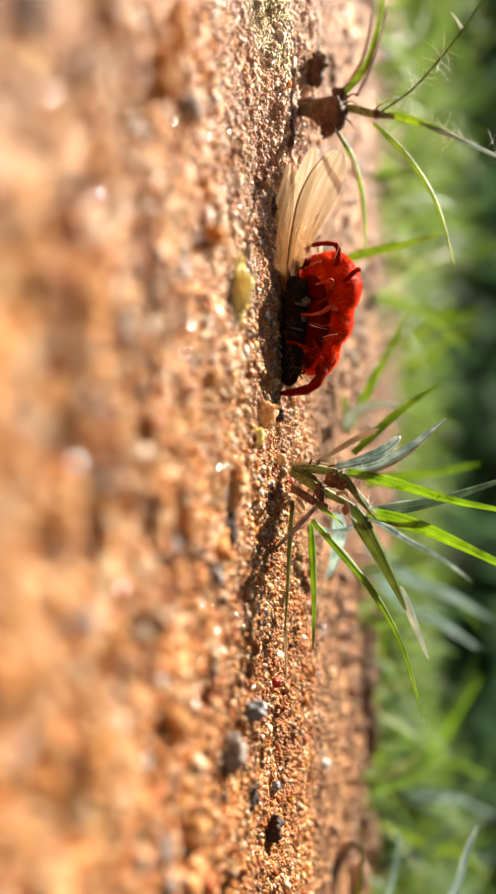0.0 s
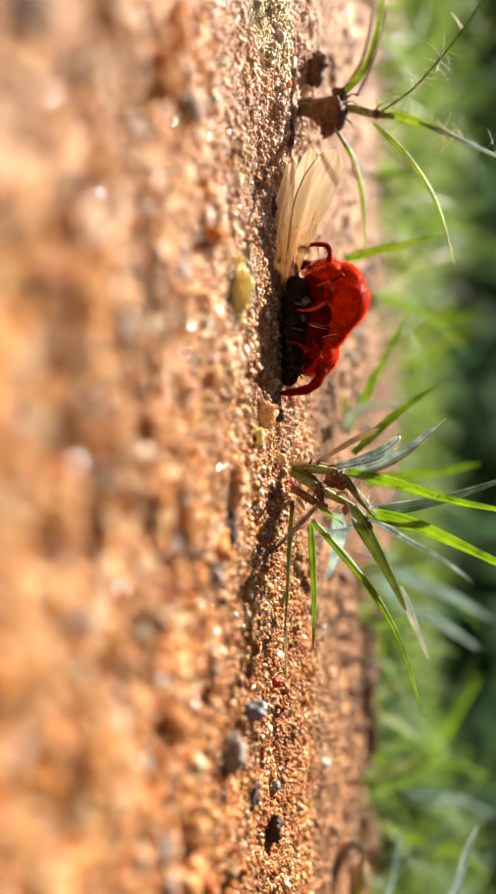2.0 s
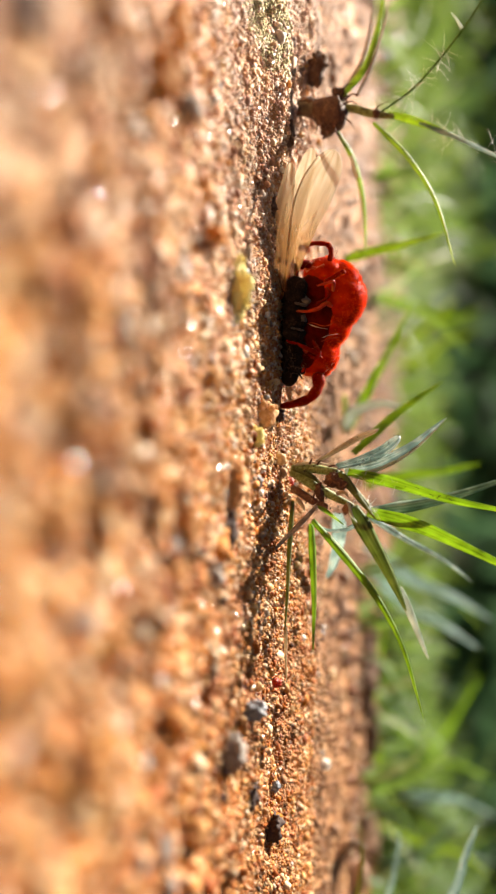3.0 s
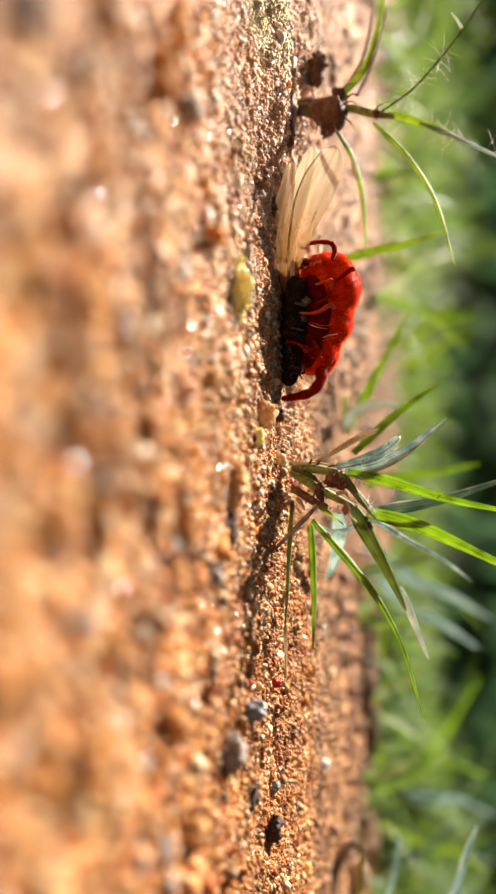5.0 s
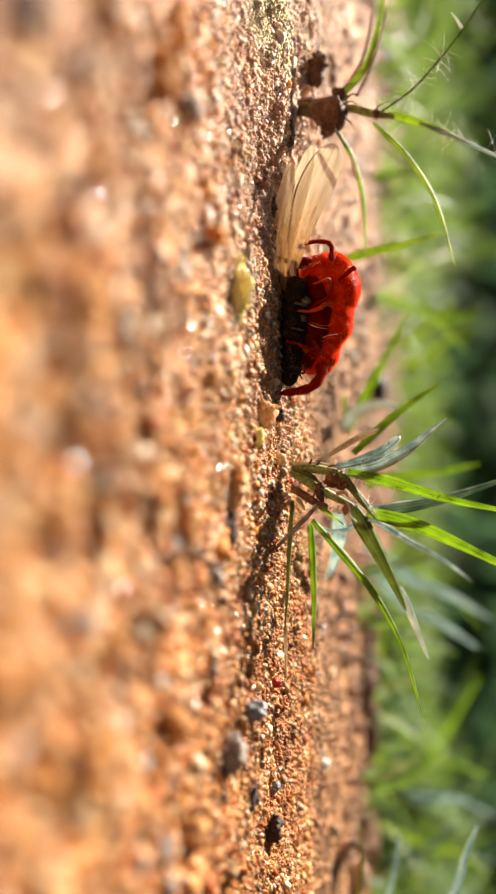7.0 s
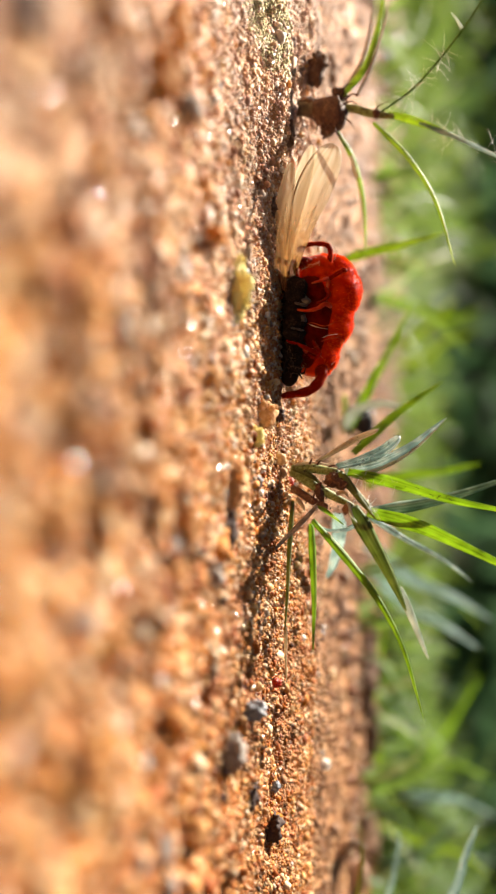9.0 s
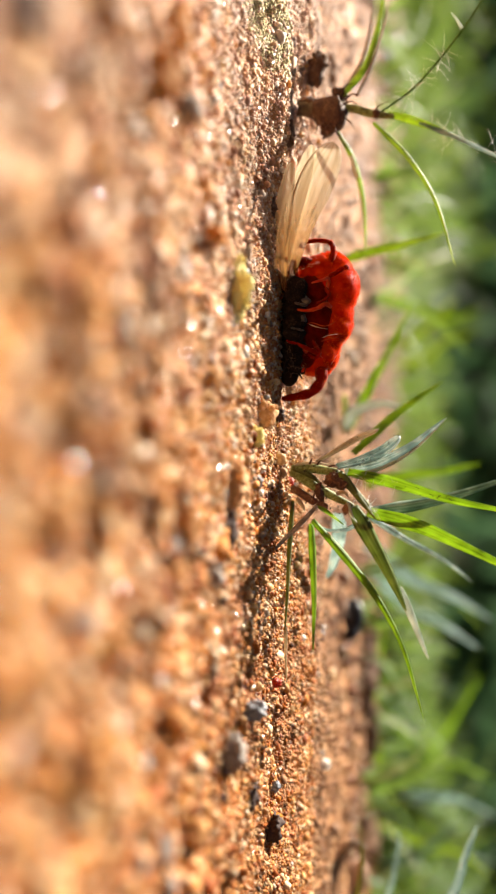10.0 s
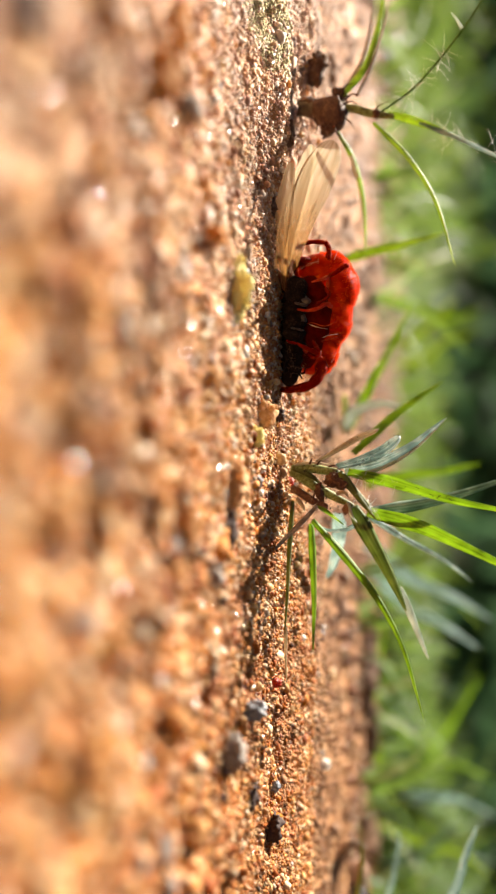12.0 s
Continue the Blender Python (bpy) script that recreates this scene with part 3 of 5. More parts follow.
part("thorax", lobe((-11.67, 56.53, 0.94), (0.9, 0.9, 0.9), (0, -10, 0), 0.12, 0.5), M_TERMITE, termite)
part("head", lobe((-5.10, 56.25, 0.56), (0.65, 0.65, 0.6), (0, 15, 0), 0.06, 0.5), M_TERMITE, termite)
for c, w_ in (((-10.36, 55.84, 1.29), 0.13), ((-8.57, 55.80, 1.05), 0.10)):
    part("membrane", lobe(c, (w_, 0.3, 0.6), (0, 12, 0), 0.3, 0.3, segs=20, rings=14), M_SKIN, termite, "greyish membrane between the rings")
for points in ([(-5.98, 55.88, 0.78), (-5.44, 55.57, 1.25), (-4.97, 55.84, 1.54)], [(-6.80, 55.75, 0.63), (-5.92, 55.19, 0.39), (-5.28, 54.97, 0.30)], [(-5.56, 55.85, 1.12), (-5.34, 55.85, 1.62), (-5.73, 56.09, 1.76)]):
    part("termite_leg", tube(points, [0.10, 0.08, 0.05], 7), M_TERMITE, termite)

part("patch", lobe((-10.65, 56.15, 1.58), (0.42, 0.3, 0.5), (0, 20, 0), 0.35, 0.3, segs=24, rings=16), M_SKIN, termite, "grey patch of torn skin")
part("patch", lobe((-9.55, 56.02, 1.43), (0.3, 0.25, 0.5), (0, 60, 0), 0.35, 0.3, segs=24, rings=16), M_SKIN, termite, "grey patch of torn skin")


def wing(points, width, label, twist=0.0, veins=(-0.6, -0.2, 0.3), fine=(), edge=0.11):
    w_ = part("wing", ribbon(points, width, wing_profile, 0.10, twist, 90, 0.025, 9, 0.03), M_WING, termite, label, at=points[0])
    line = spline(points, 36)
    s = np.linspace(0, 1, 36)
    side = unit(np.cross(tangents(line), np.array([[0.05, 1.0, 0.12]])))
    for u in veins:
        k = int(36 * (0.97 - 0.25 * abs(u)))
        path = line + side * (width * 0.5 * wing_profile(s) * u * (0.55 + 0.45 * s))[:, None] + np.array([[0, -0.03, 0]])
        part("vein", tube(path[:k:4], [0.012, 0.009, 0.005], 5, 24), M_VEIN, w_, "darker tan wing vein")
    for u in fine:
        path = line + side * (width * 0.5 * wing_profile(s) * (u + 0.10 * (s - 0.5)))[:, None] + np.array([[0, -0.05, 0]])
        part("vein", tube(path[12:30:3], [0.008, 0.02, 0.02, 0.006], 5, 24), M_VEIN, w_, "darker tan wing vein")
    path = line + side * (width * 0.47 * wing_profile(s))[:, None] + np.array([[0, -0.03, 0]])
    part("costa", tube(path[:33:4], [edge, edge * 0.8, edge * 0.6, edge * 0.3], 6, 40), M_COSTA, w_, "thick brown leading edge")
    return w_


upper_wing = wing([(-11.16, 56.42, 0.41), (-14.91, 56.80, 1.28), (-18.59, 57.35, 2.45), (-22.21, 58.20, 4.10)], 2.85, "long translucent tan wing catching the light", (25, -10), fine=(-0.5, -0.64, -0.77, -0.88))
lower_wing = wing([(-11.24, 56.77, 0.14), (-15.07, 57.21, 0.29), (-18.88, 57.97, 1.00), (-22.85, 58.78, 1.98)], 2.2, "translucent tan wing behind the first", (10, 30), edge=0.03)
wing([(-11.32, 55.90, 0.23), (-13.76, 55.30, -0.01), (-17.15, 55.60, 0.07), (-20.99, 56.60, 0.51)], 2.3, "translucent wing folded down to the sand", (20, 40), edge=0.03)


# ---- grasses near the mite ----
left = thing("grass_sprig", (-26.90, 61.27, 0.03), "young grass sprig on a brown husk rooted in sand", "grass")
M_SPECK = two_scale("dirt_speck", [(0.3, (0.01, 0.008, 0.006)), (0.7, (0.05, 0.04, 0.03))], 0.3, 0.05, 0.9)
M_HAIR = two_scale("plant_hair", [(0.3, (0.6, 0.6, 0.5)), (0.7, (0.85, 0.85, 0.78))], 1.0, 0.1, 0.4)
part("root_collar", tube([(-27.14, 61.25, -1.12), (-27.09, 61.52, 0.69), (-26.96, 61.71, 2.13), (-27.01, 62.01, 4.15)], [0.5, 0.6, 0.7, 0.5], 14), M_COLLAR, left, "olive-brown root collar")
part("stalk", tube([(-26.96, 61.77, 3.49), (-26.86, 61.93, 4.83), (-26.45, 62.10, 6.16), (-26.14, 62.36, 7.93)], [0.32, 0.31, 0.32, 0.2], 12), M_STALK, left, "fresh green stalk")
part("node", lobe((-26.36, 62.09, 6.61), (0.4, 0.4, 0.3), (0, 0, 0), 0.3, 0.3), M_HUSK, left, "brown leaf node")
part("husk", joined(lobe((-26.82, 61.87, 2.93), (0.85, 0.8, 1.2), (0, 12, 0), 0.45, 0.35, segs=48, rings=32), lobe((-25.50, 61.69, 3.04), (0.95, 0.5, 0.55), (0, 40, 0), 0.55, 0.3, seed=2),
     tube([(-27.01, 61.60, 1.13), (-26.97, 61.75, 1.81), (-26.72, 61.82, 2.66), (-26.54, 61.89, 3.56), (-26.64, 62.00, 4.10)], [0.55, 0.85, 1.25, 1.4, 0.7], 14, 24), lobe((-28.09, 62.14, 3.71), (0.7, 0.45, 0.5), (0, -30, 0), 0.5, 0.3, seed=4), lobe((-27.33, 61.62, 1.22), (0.6, 0.6, 0.9), (0, 6, 0), 0.3, 0.4, seed=6)), M_HUSK, left, "ragged dark brown husk")
blade(left, [(-28.18, 62.06, 3.83), (-31.03, 63.82, 5.16), (-34.92, 66.21, 5.88), (-40.21, 68.76, 6.15)], 0.55, M_TWIG, "withered brown blade")
blade(left, [(-27.95, 61.87, 3.93), (-30.95, 63.47, 5.63), (-34.86, 65.77, 6.46), (-40.30, 68.29, 7.25)], 1.05, M_LIME, twist=22)
blade(left, [(-27.76, 61.87, 5.05), (-30.62, 63.33, 6.10), (-34.51, 65.62, 6.94), (-40.04, 67.93, 7.83)], 0.4, M_TWIG, "withered brown blade")
blade(left, [(-26.41, 62.23, 6.78), (-28.61, 62.53, 9.82), (-32.74, 62.90, 13.25), (-36.17, 62.93, 15.52)], 0.34, M_DEEP, twist=50, profile=stem_profile)
blade(left, [(-32.74, 62.91, 13.29), (-33.38, 62.83, 12.90), (-34.19, 62.72, 12.33)], 0.3, M_PALE)
blade(left, [(-26.36, 62.29, 7.58), (-25.64, 62.39, 9.71), (-24.82, 62.70, 11.67), (-23.67, 63.08, 14.08)], 0.75, M_LIME, twist=-15)
blade(left, [(-25.53, 62.38, 9.92), (-24.51, 62.72, 12.33), (-23.00, 63.13, 15.36), (-20.94, 63.71, 19.68)], 0.55, M_BLUE, "pale hairy blade", twist=15)
blade(left, [(-25.72, 62.15, 6.39), (-22.91, 62.37, 9.04), (-19.23, 62.61, 11.23), (-13.97, 62.81, 12.76)], 0.58, M_LIME, twist=22)
blade(left, [(-25.26, 62.08, 3.55), (-23.60, 64.70, 4.73), (-20.22, 65.38, 5.49), (-15.54, 65.39, 5.58)], 0.55, M_LIME, "yellow-green arching blade", twist=22)
blade(left, [(-23.42, 62.51, 4.57), (-22.34, 65.21, 4.93), (-20.42, 66.02, 5.22), (-18.15, 66.12, 5.21)], 0.36, M_DRY, "withered brown blade")

for pts in ([(-25.86, 61.12, 2.42), (-24.97, 60.97, 2.76), (-24.07, 61.01, 2.97)], [(-25.60, 61.19, 3.31), (-24.75, 61.02, 3.55), (-24.11, 61.13, 4.09)], [(-27.50, 61.58, 4.18), (-27.84, 61.49, 4.77), (-27.71, 61.61, 5.38)],
            [(-27.00, 61.43, 3.96), (-27.21, 61.37, 4.68), (-26.94, 61.46, 5.21)], [(-27.76, 61.59, 3.73), (-28.52, 61.57, 4.14), (-28.80, 61.71, 4.76)], [(-26.14, 61.08, 1.75), (-25.28, 60.92, 2.04), (-24.57, 60.89, 1.86)],
            [(-26.22, 61.72, 6.40), (-26.76, 61.58, 6.80), (-27.12, 61.75, 7.59)], [(-26.09, 61.43, 3.96), (-25.60, 61.35, 4.60), (-25.01, 61.52, 4.95)]):
    part("fibre", tube(pts, [0.08, 0.06, 0.02], 6), M_HUSK, left, "frayed brown fibre")


def hairs(parent, seed, lines, count, length, mat=None, label="fine white plant hairs"):
    """Fine pale hairs standing off a few blades."""
    rng = np.random.RandomState(seed)
    geos = []
    for pts in lines:
        line = spline(pts, 60)
        for k in rng.randint(6, 58, count):
            d = unit(rng.normal(size=3))
            ln = length * (0.5 + rng.rand())
            geos.append(tube([line[k], line[k] + d * ln * 0.5, line[k] + d * ln + np.array((0, 0, -0.1 * ln))], [0.011, 0.008, 0.004], 4, 5))
    tagged(part("hairs", joined(*geos), mat or M_HAIR, parent, label), kind="stuff")


hairs(left, 3, [[(-26.36, 62.29, 7.58), (-25.23, 62.62, 10.80), (-23.67, 63.08, 14.08), (-20.94, 63.71, 19.68)], [(-26.41, 62.23, 6.78), (-28.29, 62.46, 9.47), (-31.50, 62.78, 12.54)]], 55, 1.5)

tuft = thing("grass_tuft", (2.16, 56.97, 0.62), "green grass tuft with mixed fresh and dry blades", "grass")
part("stalk", tube([(1.60, 57.20, 0.64), (1.55, 57.20, 1.64), (1.69, 57.30, 2.76), (1.87, 57.40, 4.02)], [0.30, 0.36, 0.34, 0.26], 12), M_STALK, tuft, "olive stalk")
part("stalk", tube([(1.88, 57.20, 0.57), (2.44, 57.10, 1.65), (3.13, 57.10, 2.71), (3.75, 57.20, 3.89), (4.37, 57.30, 5.14)], [0.30, 0.40, 0.36, 0.30, 0.2], 12), M_STALK, tuft, "olive stalk")
part("stalk", tube([(3.08, 57.10, 0.66), (3.48, 56.90, 1.40), (3.96, 56.80, 2.19), (4.44, 56.90, 3.22)], [0.32, 0.30, 0.28, 0.24], 12), M_RUSSET, tuft, "reddish brown stalk")
part("stalk", tube([(1.93, 57.30, 4.09), (3.04, 57.20, 5.15), (4.28, 57.30, 6.24)], [0.16, 0.20, 0.14], 10), M_STALK, tuft, "olive stalk")
part("node", joined(lobe((3.94, 56.60, 2.35), (0.26, 0.24, 0.26), (0, 40, 0), 0.3, 0.3), lobe((4.48, 56.80, 4.69), (0.5, 0.26, 0.26), (0, 30, 0), 0.3, 0.4, seed=3)), M_RUSSET, tuft, "reddish brown leaf node")
for pts, wide, mat in (([(1.85, 57.00, 4.12), (2.82, 56.90, 4.89), (3.85, 56.90, 5.65), (5.38, 57.20, 6.86)], 0.75, M_OLIVE), ([(1.66, 56.90, 0.83), (2.07, 56.80, 1.97), (2.90, 56.80, 2.96)], 0.5, M_OLIVE), ([(1.38, 57.00, 0.82), (1.17, 57.00, 2.09), (1.30, 57.10, 3.48)], 0.35, M_DRY), ([(4.23, 56.70, 2.48), (4.83, 56.60, 3.39), (5.72, 56.70, 4.56)], 0.42, M_GREEN), ([(3.77, 56.80, 0.99), (4.31, 56.60, 1.44), (4.71, 56.50, 1.66)], 0.45, M_DRY), ([(3.98, 56.60, 4.77), (4.94, 56.60, 5.05), (5.49, 56.70, 5.45)], 0.35, M_PALE), ([(3.44, 56.60, 3.95), (3.29, 56.60, 4.50), (3.70, 56.60, 4.91)], 0.4, M_DRY)):
    part("sheath", ribbon(pts, wide, leaf_profile, 0.7), mat, tuft, "dry split sheath")
part("husk", joined(lobe((2.35, 57.00, 3.56), (0.6, 0.35, 0.42), (0, 60, 0), 0.5, 0.3, segs=40, rings=28), lobe((2.62, 56.90, 3.92), (0.45, 0.35, 0.8), (0, 20, 0), 0.5, 0.3, segs=40, rings=28, seed=4), lobe((3.31, 56.60, 2.70), (0.3, 0.3, 0.7), (0, 70, 0), 0.5, 0.3, seed=6)), M_HUSK, tuft, "ragged brown husk")
for pts in ([(1.23, 56.90, 1.96), (0.92, 56.80, 2.12), (0.84, 56.80, 2.06)], [(1.30, 56.90, 2.52), (1.02, 56.80, 2.75), (1.09, 56.80, 3.10)], [(1.44, 56.90, 3.36), (1.36, 56.80, 3.79), (1.67, 56.80, 4.14)], [(2.62, 56.70, 2.83), (3.45, 56.50, 2.36), (4.07, 56.40, 2.23)], [(1.92, 56.80, 3.93), (2.75, 56.60, 3.53), (3.03, 56.50, 2.71)]):
    part("fibre", tube(pts, [0.09, 0.07, 0.02], 6), M_HUSK, tuft, "frayed brown fibre")
blade(tuft, [(1.10, 57.30, 2.41), (0.25, 57.70, 3.85), (-0.66, 58.10, 5.36), (-1.33, 58.50, 6.96)], 0.48, M_DRY, "curled dry straw blade", fold=1.0, profile=blunt_profile)
blade(tuft, [(1.43, 57.30, 3.88), (0.93, 57.70, 5.61), (0.25, 58.00, 7.18), (-0.84, 58.30, 8.50)], 0.95, M_GLAUC, "blunt greyish blade with dark specks", twist=25, profile=blunt_profile)
blade(tuft, [(1.86, 57.80, 4.47), (1.31, 58.30, 6.75), (-0.04, 58.90, 9.24), (-2.21, 59.50, 11.91)], 1.35, M_GLAUC, "blue-green blade with a pale edge", twist=20)
# Narrow pale strip laid on the blade as its sunlit edge.
blade(tuft, [(2.05, 57.60, 4.75), (1.62, 58.05, 6.95), (0.22, 58.65, 9.45), (-2.10, 59.30, 11.85)], 0.42, M_PALE, "pale strip for the sunlit margin of a bluish blade", twist=20)
blade(tuft, [(1.85, 57.31, 4.72), (2.76, 57.77, 8.43), (3.90, 58.26, 12.29), (4.99, 58.97, 17.72)], 1.05, M_GREEN, twist=-15)
blade(tuft, [(4.81, 58.46, 6.33), (4.27, 59.39, 9.88), (3.48, 60.35, 13.03), (1.78, 61.92, 18.16)], 1.1, M_TEAL, "blue-green blade with a pale edge", twist=10)
blade(tuft, [(4.78, 57.50, 6.17), (5.84, 57.96, 9.86), (7.38, 58.36, 13.30), (10.14, 59.22, 18.93)], 1.3, M_GREEN, twist=-10)
blade(tuft, [(4.43, 57.20, 5.08), (6.54, 57.60, 6.23), (9.21, 58.40, 7.59), (12.39, 59.40, 8.97)], 1.45, M_DULL, "drooping olive blade", twist=10)
blade(tuft, [(10.69, 60.11, 8.40), (13.52, 61.35, 9.47), (16.80, 62.62, 10.67)], 0.8, M_PALE)
blade(tuft, [(5.35, 56.58, 2.20), (8.39, 57.02, 4.83), (11.29, 57.37, 7.00), (14.84, 57.73, 8.75), (20.17, 58.04, 10.26)], 0.7, M_GREEN, twist=25)
blade(tuft, [(5.62, 56.77, 2.09), (8.65, 56.79, 2.22), (11.58, 56.81, 2.30), (15.15, 56.79, 2.22)], 0.65, M_GREEN, twist=30)
blade(tuft, [(3.93, 56.30, 0.81), (7.34, 56.05, 0.59), (10.65, 55.92, 0.44), (13.98, 55.87, 0.24)], 0.45, M_OLIVE, twist=30)
blade(tuft, [(13.15, 55.90, 0.36), (15.25, 55.99, 0.30), (17.40, 56.20, 0.36)], 0.3, M_DRY)
part("twig", tube([(4.34, 56.54, 2.50), (5.44, 56.03, 1.51), (6.65, 55.49, 0.34), (7.89, 54.94, -0.82)], [0.15, 0.20, 0.17, 0.07], 8), M_TWIG, tuft, "dry grey-brown twig")
blade(tuft, [(5.22, 57.77, 5.95), (6.05, 57.41, 4.72), (6.13, 57.01, 3.28), (5.50, 56.82, 2.34)], 0.4, M_GLAUC)
blade(tuft, [(5.38, 63.17, 3.45), (7.35, 64.19, 3.45), (9.62, 65.11, 2.95), (11.23, 65.98, 2.23)], 1.4, M_GLAUC)
blade(tuft, [(0.50, 62.43, 4.79), (-2.17, 65.01, 7.42), (-4.02, 66.51, 9.74), (-5.64, 68.01, 12.04)], 0.9, M_GREEN)
blade(tuft, [(5.26, 59.63, 6.06), (7.35, 63.26, 8.82), (9.53, 67.98, 11.90), (12.27, 72.67, 14.85)], 0.6, M_GLAUC)
hairs(tuft, 5, [[(1.93, 57.33, 4.81), (2.34, 57.45, 6.38), (2.76, 57.77, 8.43)], [(1.72, 57.22, 4.31), (0.88, 57.56, 5.96), (-0.17, 57.99, 8.01)], [(2.76, 57.02, 4.33), (4.85, 57.36, 5.97), (5.27, 57.53, 6.79)]], 22, 0.7)
hairs(tuft, 12, [[(3.68, 57.36, 5.97), (4.51, 57.39, 6.59), (5.47, 57.50, 7.12)]], 45, 0.6)

FRINGE = two_scale("termite_fringe", [(0.3, (0.06, 0.03, 0.014)), (0.7, (0.24, 0.14, 0.06))], 0.6, 0.1, 0.6)
hairs(termite, 9, [[(-7.18, 55.39, 0.36), (-5.94, 55.51, 0.96), (-4.73, 55.94, 1.53)], [(-7.99, 55.33, 0.57), (-6.34, 55.39, 0.86), (-4.71, 55.55, 0.66)], [(-7.64, 56.08, 1.72), (-6.38, 55.98, 1.73), (-5.14, 55.94, 1.53)]], 20, 0.4, FRINGE, "dark brown bristles")
BRISTLE = two_scale("mite_bristle", [(0.3, (0.70, 0.22, 0.08)), (0.7, (0.85, 0.55, 0.35))], 0.6, 0.1, 0.5)
hairs(flank, 15, [[(-13.49, 57.21, 1.27), (-14.14, 57.23, 1.87), (-14.40, 57.40, 2.70)], [(-13.08, 56.93, 1.39), (-13.56, 56.98, 2.15), (-13.73, 57.14, 2.89)]], 26, 0.3, BRISTLE, "pale orange bristles")
hairs(front, 16, [[(-5.47, 57.54, 2.85), (-6.19, 57.66, 3.43), (-7.17, 57.78, 4.06)]], 22, 0.25, BRISTLE, "pale orange bristles")


def velvet(ob, seed, count, length, dorsal=-1.0):
    """A short pile of fine bright hairs, on the back of a part or all round it."""
    rng = np.random.RandomState(seed)
    mesh, n = ob.data, len(ob.data.vertices)
    foot, nor = np.empty(n * 3), np.empty(n * 3)
    mesh.vertices.foreach_get("co", foot)
    mesh.vertices.foreach_get("normal", nor)
    foot, nor = foot.reshape(-1, 3) / MM + ORIGIN[ob.name], nor.reshape(-1, 3)
    on = np.flatnonzero(nor[:, 2] + 0.35 * nor[:, 1] + 0.12 * rng.normal(size=n) > dorsal)
    k = on[rng.randint(0, len(on), count)]
    root = foot[k] + rng.normal(size=(count, 3)) * 0.03
    way = unit(nor[k] + rng.normal(size=(count, 3)) * 0.45) * length * (0.6 + 0.8 * rng.rand(count, 1))
    side = unit(np.cross(way, rng.normal(size=(count, 3))))
    other = unit(np.cross(way, side))
    v = np.stack([root + 0.013 * side, root - 0.007 * side + 0.011 * other, root - 0.007 * side - 0.011 * other,
                  root + way * 0.6 + 0.009 * side, root + way * 0.6 - 0.005 * side + 0.008 * other, root + way * 0.6 - 0.005 * side - 0.008 * other, root + way], 1).reshape(-1, 3)
    one = np.array([(0, 1, 4), (0, 4, 3), (1, 2, 5), (1, 5, 4), (2, 0, 3), (2, 3, 5), (3, 4, 6), (4, 5, 6), (5, 3, 6)])
    f = (one[None] + 7 * np.arange(count)[:, None, None]).reshape(-1, 3)
    tagged(part("fuzz", (v, f.tolist()), M_PILE_LIT, ob, "short velvety red hairs coloured as if sunlit"), kind="stuff")


# Hair brighter than the skin: the sunlit back is put into its colour.
M_PILE_LIT = two_scale("mite_pile_lit", [(0.3, (0.88, 0.085, 0.003)), (0.7, (0.95, 0.17, 0.008))], 0.6, 0.1, 0.6, glow=0.55, Specular_IOR_Level=0.0)
velvet(rear, 31, 7000, 0.15, 0.12)
velvet(middle, 32, 6000, 0.15, 0.2)
velvet(front, 33, 3000, 0.16, 0.3)
velvet(flank, 34, 2200, 0.13, 0.2)
velvet(fore_leg, 35, 500, 0.10)
velvet(hind_leg, 36, 500, 0.07)
velvet(raised_leg, 37, 200, 0.07)


def specks(parent, seed, lines, count, reach, size=0.05):
    """Dark dirt specks stuck to blades."""
    rng = np.random.RandomState(seed)
    geos = []
    for pts in lines:
        line = spline(pts, 60)
        for k in rng.randint(4, 56, count):
            c = line[k] + np.array((rng.normal() * reach, -0.08, rng.normal() * reach))
            geos.append((ICO * size * (0.5 + rng.rand(12, 1)) + c, [tuple(f) for f in ICO_F]))
    tagged(part("specks", joined(*geos), M_SPECK, parent, "dark specks of dirt"), kind="stuff")


specks(tuft, 6, [[(1.60, 57.24, 3.89), (0.97, 57.71, 6.16), (-0.17, 58.15, 7.80), (-1.10, 58.41, 8.59)], [(2.75, 57.58, 8.02), (3.29, 57.90, 10.06), (3.98, 58.20, 12.49)], [(0.93, 57.18, 2.13), (0.04, 57.68, 4.06), (-1.02, 58.27, 5.92)]], 16, 0.16)
specks(tuft, 9, [[(1.18, 57.44, 5.34), (0.76, 57.69, 6.57), (-0.34, 58.09, 8.01)]], 18, 0.2, 0.04)
specks(tuft, 8, [[(1.30, 56.58, 0.68), (1.92, 56.60, 2.28), (2.76, 56.92, 4.34)], [(3.59, 56.25, 1.07), (3.99, 56.47, 3.13), (4.83, 56.81, 4.76)]], 14, 0.3, 0.06)
specks(left, 7, [[(-25.72, 62.15, 6.39), (-22.91, 62.37, 9.04), (-19.23, 62.61, 11.23)], [(-25.01, 61.46, 3.60), (-22.47, 61.62, 4.94), (-19.08, 61.69, 5.69)]], 9, 0.1, 0.05)
blade(tuft, [(3.19, 57.39, 5.13), (4.23, 57.50, 6.17), (5.06, 57.49, 6.58)], 0.35, M_PALE)


def far_blade_tuft(label, blades):
    base = blades[0][0][0]
    t = thing("grass_tuft", at_ground(base[0], base[1]), label, "grass", "grass tufts on the sand")
    for pts, width, mat in blades:
        blade(t, pts, width, mat)
    return t


